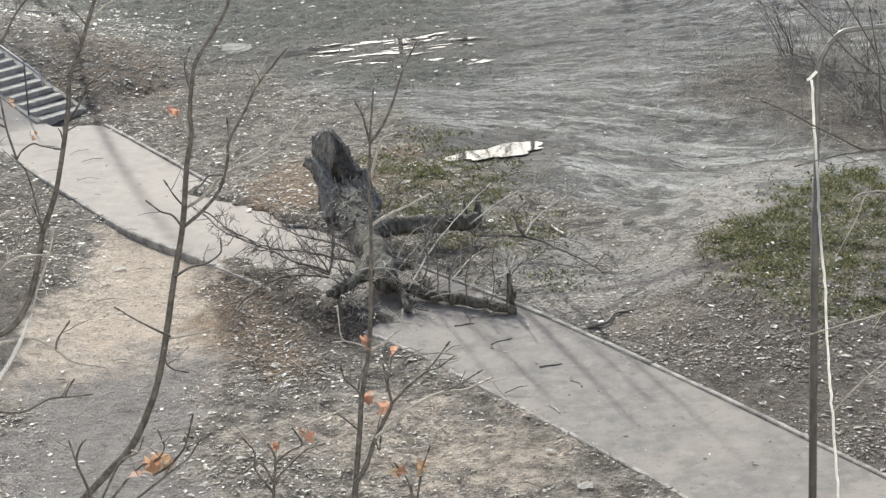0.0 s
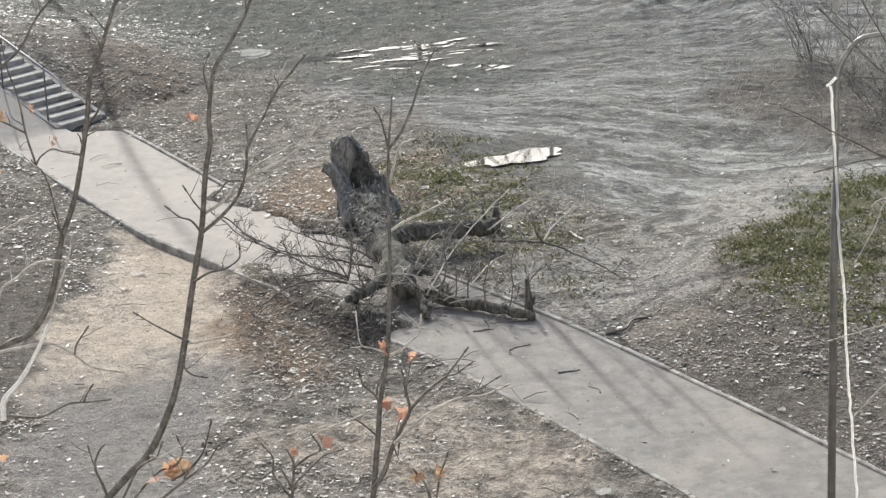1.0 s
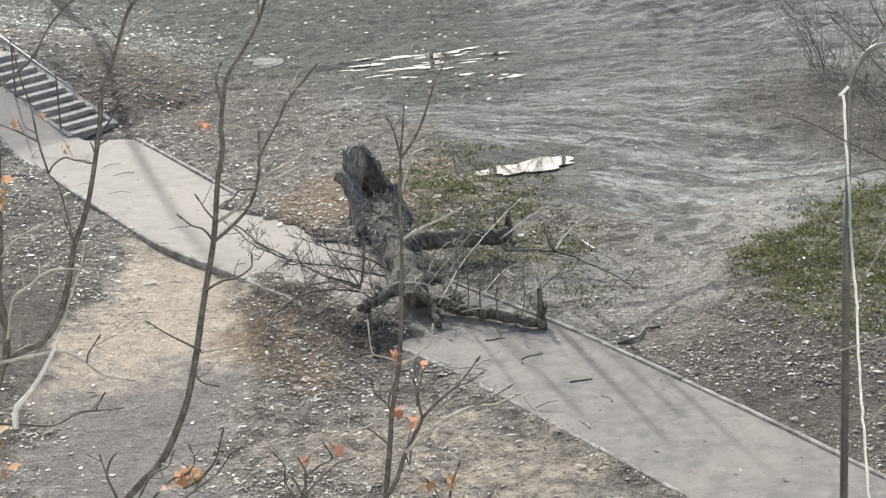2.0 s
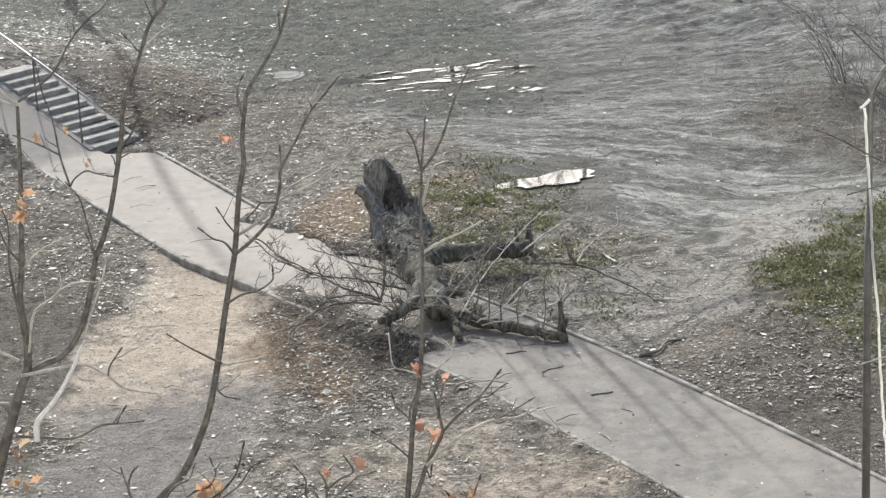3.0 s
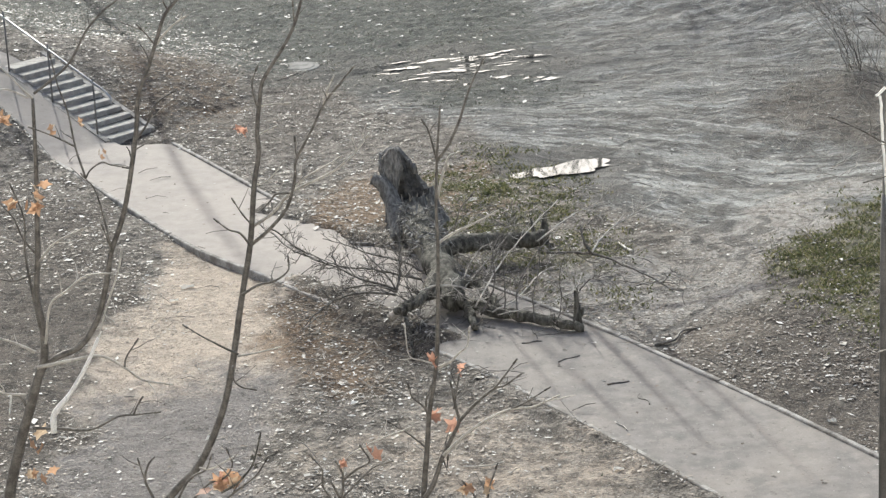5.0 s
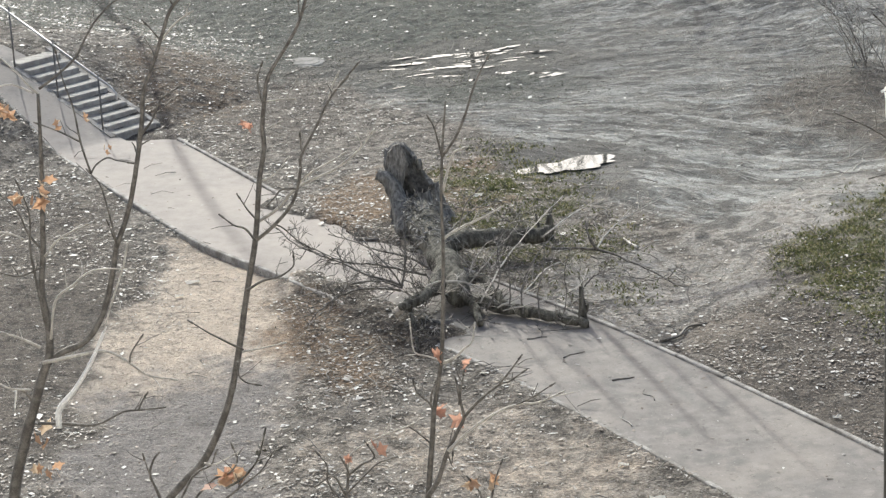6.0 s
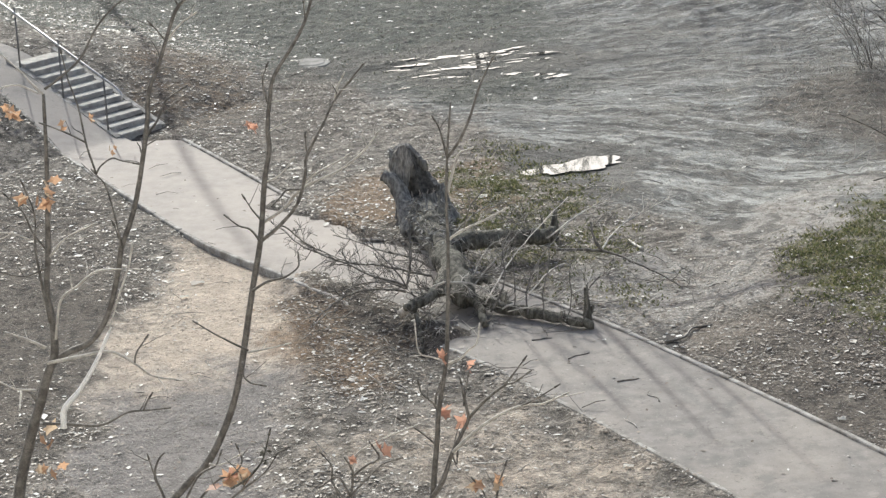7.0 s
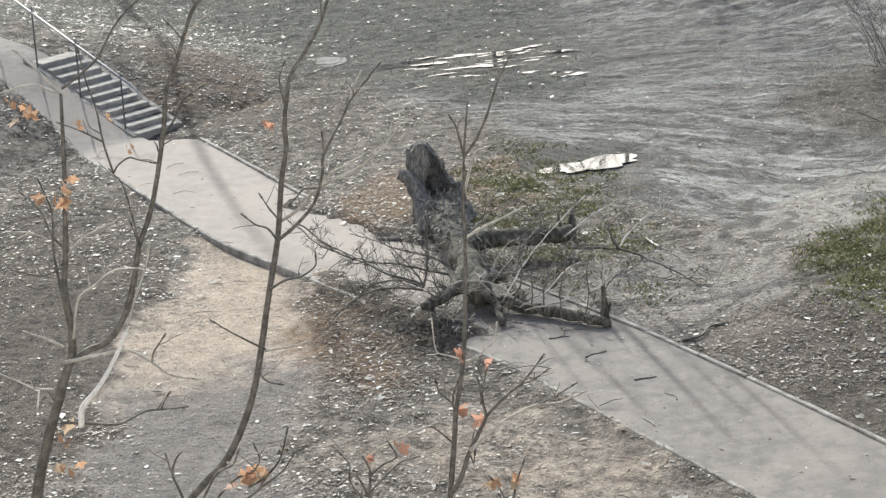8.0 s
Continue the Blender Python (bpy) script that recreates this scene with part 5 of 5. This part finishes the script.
# ---- shrubs at the field's edge ----
def shrub(cx, cy, stems, height, lean, seed, label):
    rnd = random.Random(seed)
    ob = empty("shrub", label, "shrub", "bare shrubs by the field", at=(cx, cy, gz(cx, cy)))
    for i in range(stems):
        t = Tubes(seed * 40 + i)
        a, h = rnd.uniform(0, 6.28), height * rnd.uniform(0.55, 1.0)
        out = Vector((math.cos(a) + lean, math.sin(a) * 0.7, 0)) * h * rnd.uniform(0.25, 0.85)
        p = Vector((math.cos(a), math.sin(a), 0)) * rnd.uniform(0, 0.35)
        line = t.stem([p - Vector((0, 0, 0.05)), p + out * 0.25 + Vector((0, 0, h * 0.4)), p + out * 0.6 + Vector((0, 0, h * 0.75)), p + out * 1.1 + Vector((0, 0, h))], rnd.uniform(0.006, 0.011), 0.004, 5, 4, 0.06, 0.035)
        t.twigs(line, 13, 0.55, 0.0045, 2, 0.2, 0.9, 0.15)
        t.to("stem", BARK_TWIG if rnd.random() < 0.35 else BARK_PALE, ob)
    return ob


for i, (q, n, h, lean) in enumerate((((8.43, 40.73), 12, 2.2, -0.5), ((9.05, 39.23), 12, 2.6, -0.4),
                                     ((8.72, 36.05), 10, 2.0, -0.7), ((10.71, 40.99), 10, 2.6, -0.6), ((10.17, 43.77), 10, 2.0, -0.4), ((8.05, 42.4), 13, 2.0, -0.3), ((8.5, 38.4), 9, 1.4, -0.5))):
    shrub(q[0], q[1], n, h, lean, 200 + i, "bare leggy shrub with thin grey-brown stems at the field edge")


# ---- bare trees beyond the field: three mirrored in the puddles, one added for its shadow ----
def bare_tree(x, y, height, seed, boughs=18, steep=0.9, r=0.10, reach=2.0):
    rnd = random.Random(seed)
    ob = empty("bare_tree", "tall bare tree with dark branches beyond the muddy field", "tree", "bare trees beyond the field", at=(x, y, gz(x, y)))
    t = Tubes(seed)
    line = t.stem([(0, 0, -0.1), (rnd.uniform(-0.2, 0.2), 0, height * 0.35), (rnd.uniform(-0.4, 0.4), 0, height * 0.7), (rnd.uniform(-0.5, 0.5), 0, height)], r, 0.03, 8, 8, 0.05)
    t.to("trunk", BARK_DARK, ob)
    for i in range(boughs):
        t = Tubes(seed * 30 + i)
        p = line[rnd.randrange(8, len(line) - 2)]
        a, ln = rnd.uniform(0, 6.28), reach * rnd.uniform(0.6, 1.4)
        d = Vector((math.cos(a), math.sin(a), steep * rnd.uniform(0.65, 1.4))).normalized() * ln
        b = t.stem([p, p + d * 0.5, p + d + Vector((0, 0, 0.3))], 0.05, 0.012, 6, 5, 0.05)
        t.twigs(b, 9, 0.9, 0.012, 2, 0.3, 0.8, 0.2)
        t.to("bough", BARK_DARK, ob)


for i, (x, y, h) in enumerate(((2.6, 60.5, 11.0), (4.4, 63.0, 12.0), (0.6, 66.0, 11.5))):
    bare_tree(x, y, h, 700 + i)
# unseen tree added to throw the shadow stripe on the upper path
bare_tree(-9.75, 58.0, 21.0, 720, 2, 2.6, 0.17, 3.0)


def shadow_tree(x, y):
    """An unseen tree added beside the field: one long limb over it, with upright shoots that shade the path."""
    ob = empty("shadow_tree", "unseen bare tree added beside the field to cast shadow streaks", "tree", at=(x, y, gz(x, y)))
    t = Tubes(730)
    t.stem([(0, 0, -0.2), (0.1, 0, 2.2), (0.0, 0.1, 4.6), (0.3, 0.1, 7.0), (0.5, 0.2, 9.5)], 0.24, 0.05, 10, 5, 0.05)
    t.to("trunk", BARK_DARK, ob)
    t = Tubes(731)
    t.stem([(0.0, 0.1, 4.2), (-3.0, 0.2, 5.2), (-6.5, 0.1, 5.3), (-9.6, 0.0, 5.2), (-11.4, 0.0, 5.2)], 0.11, 0.03, 8, 6, 0.05)
    t.to("limb", BARK_DARK, ob)
    # shoots placed so that their shadows fall as streaks along the path
    for i, (sx, h, r0, lean) in enumerate(((-0.40, 3.6, 0.085, -0.05), (-1.40, 3.0, 0.030, 0.30), (-1.58, 2.4, 0.028, -0.05), (-1.22, 2.8, 0.022, 0.1),
                                           (0.08, 2.8, 0.026, -0.1), (0.30, 4.4, 0.060, 0.05), (-0.15, 3.0, 0.022, 0.2))):
        t = Tubes(740 + i)
        p = Vector((sx - x, 37.6 - y, 5.1 - gz(x, y)))
        line = t.stem([p, p + Vector((lean * 0.4, 0.05, h * 0.5)), p + Vector((lean, 0, h))], r0, 0.016, 6, 5, 0.06)
        t.twigs(line, 4, 0.5, 0.007, 1, 0.8, 0.5, 0.3)
        t.to("shoot", BARK_TWIG, ob)


shadow_tree(9.9, 37.6)

# ---- leggy young tree beside the lamp, reaching in with thin branches ----
tree = sapling("thin bare young tree reaching past the lamp with pale twigs",
               [(5.40, 18.20, 2.60), (5.29, 18.20, 3.68), (5.20, 18.20, 4.71), (5.11, 18.20, 5.71), (5.06, 18.20, 6.39)], 0.030, 0.010, 17, 0.1)
grow(tree, [(5.24, 18.20, 4.35), (4.83, 18.20, 4.19), (4.29, 18.20, 3.97), (3.96, 18.20, 3.88), (3.67, 18.20, 3.80)], 0.0110, BARK_PALE, 850)
grow(tree, [(5.25, 18.12, 4.13), (4.72, 18.12, 3.94), (4.29, 18.12, 3.54), (4.06, 18.12, 3.34), (3.89, 18.12, 3.15)], 0.0110, BARK_PALE, 851)
grow(tree, [(5.20, 18.28, 5.04), (4.66, 18.28, 5.29), (4.27, 18.28, 5.40), (4.10, 18.28, 5.40), (3.89, 18.28, 5.51), (3.65, 18.28, 5.64), (3.45, 18.28, 5.76), (3.24, 18.28, 5.86)], 0.0119, BARK_TWIG, 852)
grow(tree, [(4.27, 18.28, 5.41), (4.10, 18.28, 5.40), (3.80, 18.28, 5.36), (3.54, 18.28, 5.30)], 0.0085, BARK_TWIG, 853)
grow(tree, [(5.31, 18.20, 3.57), (4.62, 18.20, 4.63), (4.37, 18.20, 5.10), (4.20, 18.20, 5.75), (4.17, 18.20, 6.14), (4.08, 18.20, 6.62)], 0.0127, BARK_TWIG, 854)
grow(tree, [(5.19, 18.12, 4.63), (4.58, 18.12, 5.27), (4.16, 18.12, 6.21), (3.88, 18.12, 6.70), (3.78, 18.12, 6.89)], 0.0085, BARK_TWIG, 855)
grow(tree, [(5.19, 18.28, 5.18), (4.50, 18.28, 5.81), (4.02, 18.28, 6.17), (3.78, 18.28, 6.42), (3.54, 18.28, 6.67)], 0.0076, BARK_TWIG, 856)
grow(tree, [(4.42, 18.20, 5.02), (4.12, 18.20, 5.06), (4.01, 18.20, 4.81), (3.86, 18.20, 4.52)], 0.0068, BARK_PALE, 857)


# ---- dry stalks standing in the weeds ----
def dry_stalks():
    t = Tubes(610)
    rnd = t.rnd
    cx, cy = (7.60, 40.25)
    for i in range(330):
        x, y = cx + rnd.gauss(0, 1.5), cy + rnd.gauss(0, 2.6)
        p = Vector((x, y, gz(x, y) - 0.02))
        d = Vector((rnd.gauss(0, 0.8), rnd.gauss(0, 0.5), 1)).normalized() * rnd.uniform(0.08, 0.38)
        r = rnd.uniform(0.003, 0.006)
        t.tube([p, p + d * 0.6, p + d + Vector((rnd.gauss(0, 0.05), 0, 0))], [r, r, r * 0.6], 4, 0, False)
    tagged(t.to("dry_stalks", BARK_PALE), "pale dry weed stalks standing in trampled ground", "weeds", kind="stuff")


dry_stalks()


# ---- sticks lying about, one by one ----
def stick(x, y, length, turn, r, pale, seed):
    rnd = random.Random(seed)
    t = Tubes(seed)
    d = Vector((math.cos(turn), math.sin(turn), 0))
    n = Vector((-d.y, d.x, 0))
    on = float(zones(np.array([x]), np.array([y]))[0][0])
    z = (0.034 if on > 0.5 else gz(x, y) + 0.01) + r * 0.4
    line = t.stem([Vector((0, 0, 0)), d * length * 0.35 + n * rnd.uniform(-0.1, 0.1) * length, d * length * 0.7 + n * rnd.uniform(-0.12, 0.12) * length, d * length], r, r * 0.5, 6, 3, 0.12)
    t.twigs(line, 2, length * 0.35, r * 0.5, 1, 0.1, 0.8, 0.3)
    ob = t.to("stick", BARK_PALE if pale else BARK_TWIG)
    ob.location = (x, y, z)
    return tagged(ob, "broken bare stick lying on the ground" if not pale else "pale peeled stick lying on the ground", "stick", "sticks round the fallen tree")


for i, (q, ln, a, r, pale) in enumerate((
        ((1.93, 26.96), 0.30, 0.3, 0.016, False), ((0.91, 28.56), 0.28, 0.2, 0.013, False), ((1.36, 27.82), 0.35, 0.6, 0.012, False),
        ((2.40, 26.25), 0.35, 1.9, 0.010, False), ((2.05, 25.48), 0.3, 2.0, 0.009, True), ((-1.48, 33.12), 0.75, -0.1, 0.035, False),
        ((6.41, 36.06), 0.9, 0.9, 0.014, True), ((6.21, 38.09), 0.6, 0.5, 0.010, True),
        ((2.67, 28.28), 0.9, 0.7, 0.022, False), ((0.04, 24.61), 0.5, 0.2, 0.012, True),
        ((6.52, 35.40), 0.7, 1.2, 0.010, True), ((-7.14, 46.24), 0.7, -0.15, 0.015, True), ((2.72, 32.16), 0.5, 1.9, 0.03, True))):
    stick(q[0], q[1], ln, a, r, pale, 300 + i)


# ---- scraps ----
def scrap(x, y, w, h, seed):
    rnd = random.Random(seed)
    bm = bmesh.new()
    g = [[bm.verts.new(((i / 3 - 0.5) * w, (j / 2 - 0.5) * h, rnd.uniform(0, 0.03))) for i in range(4)] for j in range(3)]
    for j in range(2):
        for i in range(3):
            bm.faces.new((g[j][i], g[j][i + 1], g[j + 1][i + 1], g[j + 1][i]))
    r = bmesh.ops.solidify(bm, geom=bm.faces[:], thickness=0.006)
    ob = part("scrap", bm, CABLE_WHITE)
    ob.location, ob.rotation_euler = (x, y, gz(x, y) + 0.012), (0, 0, rnd.uniform(-0.4, 0.4))
    tagged(ob, "crumpled white paper scrap lying on trodden soil", "litter", "scraps on the ground")


for i, (q, w, h) in enumerate((((-3.89, 31.72), 0.20, 0.14), ((-4.02, 31.10), 0.12, 0.09), ((2.16, 23.41), 0.18, 0.16), ((0.41, 35.18), 0.14, 0.14),
                               ((-3.07, 26.01), 0.08, 0.1), ((1.86, 24.41), 0.12, 0.1), ((4.55, 25.55), 0.10, 0.09))):
    scrap(q[0], q[1], w, h, 400 + i)


# ---- litter, clods, grass and twigs, strewn over the ground ----
def strewn(count, seed, density, box=None):
    """Random places on the seen ground, thinned by the kind of ground."""
    rs = np.random.RandomState(seed)
    y = 20.5 + 33.0 * rs.rand(count)
    x = (rs.rand(count) - 0.5) * 2 * (0.24 * y + 1.2) - 0.012 * y
    if box:
        x, y = box[0] + (box[1] - box[0]) * rs.rand(count), box[2] + (box[3] - box[2]) * rs.rand(count)
    keep = rs.rand(count) < density(x, y)
    x, y = x[keep], y[keep]
    return x, y, ground_height(x, y), rs


def litter_density(x, y):
    on_path, tan, dark, dull, grass, mud, wet, grey, pale, rust = zones(x, y)
    d = 0.75 - 0.68 * tan + 0.3 * dark - 0.35 * dull - 0.35 * grass - 0.62 * mud
    d = d * (0.12 + 2.1 * np.clip(fbm(x, y, 0.7, 9) * 1.5 + 0.36, 0, 0.9))
    # thinner at the left, and before the fork to imitate the tree's shade
    d = d * (1 - 0.7 * np.maximum(blob(x, y, -6.9, 29.5, 2.0, 6.5, 0.35), 0.5 * blob(x, y, -0.9, 28.7, 1.0, 1.3, 0.4)))
    return np.clip(d, 0.035, 1) * (1 - 0.965 * on_path) * (1 - 0.8 * wet)


def pale_density(x, y):
    on_path, tan, dark, dull, grass, mud, wet, grey, pale, rust = zones(x, y)
    d = 0.14 + 0.34 * dull + 0.12 * dark - 0.25 * tan - 0.2 * grass - 0.24 * mud
    # same two gaps; the one before the fork imitates the tree's shade
    d = np.clip(d, 0.02, 1) * (1 - 0.85 * np.maximum(blob(x, y, -6.9, 29.5, 2.0, 6.5, 0.35), 0.5 * blob(x, y, -0.9, 28.7, 1.0, 1.3, 0.4)))
    return np.clip(d, 0.004, 1) * (1 - 0.97 * on_path) * (1 - wet) * (0.15 + 2.0 * np.clip(fbm(x, y, 0.7, 19) * 1.6 + 0.35, 0, 1))


def litter(count, seed, name, mat, lo, hi, density, label, tilt=0.10, lift=0.012):
    x, y, z, rs = strewn(count, seed, density)
    n = len(x)
    a, s = rs.rand(n) * 6.283, lo + (hi - lo) * rs.rand(n) ** 2.4
    ratio = 0.15 + 0.65 * rs.rand(n)
    d = np.stack([np.cos(a), np.sin(a), rs.randn(n) * tilt], -1) * s[:, None]
    e = np.stack([-np.sin(a), np.cos(a), rs.randn(n) * tilt], -1) * (s * ratio)[:, None]
    c = np.stack([x, y, z + lift + 0.085 * zones(x, y)[0]], -1)
    bend = np.zeros_like(c)
    bend[:, 2] = s * rs.rand(n) * 0.22
    v = np.stack([c - d, c - 0.2 * d + e + bend, c + d, c + 0.1 * d - e + bend], 1).reshape(-1, 3)
    i = np.arange(n)[:, None] * 4
    f = np.concatenate([i + np.array([0, 1, 2]), i + np.array([0, 2, 3])], 1).reshape(-1, 3)
    ob = mesh_object(name, v.tolist(), f.tolist(), mat)
    return tagged(ob, label, "litter", kind="stuff")


litter(260000, 1, "leaf_litter", LITTER, 0.008, 0.044, litter_density, "pale and brown dead leaves strewn over the ground")
litter(34000, 5, "pale_leaves", PALE_LEAF, 0.016, 0.078, pale_density, "bleached whitish dead leaves scattered on the ground", 0.08)
litter(30000, 6, "brown_leaves", LEAF_BROWN, 0.014, 0.05, lambda x, y: np.clip(1.1 * zones(x, y)[9] - 0.1, 0, 1) * (1 - zones(x, y)[0]), "rusty brown dead leaves heaped round the stump", 0.2)
litter(45000, 2, "soil_clods", CLODS, 0.008, 0.026, lambda x, y: np.clip(0.55 - 0.3 * zones(x, y)[1], 0, 1) * (1 - zones(x, y)[0]), "dark loose crumbs of trodden soil", 0.2, 0.006)


def grass(count, seed, name, mat, height, density, label, box=None):
    x, y, z, rs = strewn(count, seed, density, box)
    n = len(x)
    a = rs.rand(n) * 6.283
    w = 0.008 + 0.016 * rs.rand(n)
    h = height * (0.4 + 0.8 * rs.rand(n))
    c = np.stack([x, y, z - 0.01], -1)
    side = np.stack([np.cos(a), np.sin(a), 0 * a], -1) * w[:, None]
    tip = np.stack([rs.randn(n) * 0.8, rs.randn(n) * 0.8, np.ones(n)], -1) * h[:, None]
    v = np.stack([c - side, c + side, c + tip * 0.6 + side * 0.6, c + tip], 1).reshape(-1, 3)
    i = np.arange(n)[:, None] * 4
    f = np.concatenate([i + np.array([0, 1, 2]), i + np.array([0, 2, 3])], 1).reshape(-1, 3)
    return tagged(mesh_object(name, v.tolist(), f.tolist(), mat), label, "grass", kind="stuff")


clumps = lambda x, y: np.clip(fbm(x, y, 3.4, 12) * 4.2 + 0.52, 0.08, 1)
grass(270000, 3, "green_grass", GRASS_LEAF, 0.055, lambda x, y: zones(x, y)[4] * clumps(x, y), "short yellowish green spring grass in patches", (-1.6, 10.0, 26.5, 38.5))
grass(120000, 4, "dull_grass", GRASS_DULL, 0.035, lambda x, y: (0.9 * zones(x, y)[3] * (y > 41) + 0.03) * clumps(x, y) * (1 - zones(x, y)[0]) * (1 - zones(x, y)[1]), "dull withered grass on the far ground")


def ground_twigs():
    t = Tubes(500)
    rnd = t.rnd
    cx, cy = (-0.25, 30.54)
    for i in range(1200):
        if i < 600:
            x, y = cx + rnd.gauss(0, 1.7), cy + rnd.gauss(0, 2.4)
        else:
            y = rnd.uniform(21, 50)
            x = rnd.uniform(-1, 1) * (0.24 * y + 1)
        kind = zones(np.array([x]), np.array([y]))
        on = float(kind[0][0])
        if (on > 0.5 or float(kind[1][0]) > 0.4) and rnd.random() < 0.8:
            continue
        z = 0.05 if on > 0.5 else gz(x, y) + 0.02
        a, ln, r = rnd.uniform(0, 6.28), rnd.uniform(0.1, 0.5), rnd.uniform(0.003, 0.008)
        p = Vector((x, y, z))
        d = Vector((math.cos(a), math.sin(a), rnd.uniform(-0.02, 0.25))) * ln
        k = Vector((rnd.uniform(-0.1, 0.1), rnd.uniform(-0.1, 0.1), rnd.uniform(0, 0.12))) * ln
        t.tube([p, p + d * 0.5 + k, p + d], [r, r, r * 0.6], 4, 0, False)
    tagged(t.to("fallen_twigs", BARK_TWIG), "thin dry twigs scattered round the fallen tree", "twigs", kind="stuff")


ground_twigs()
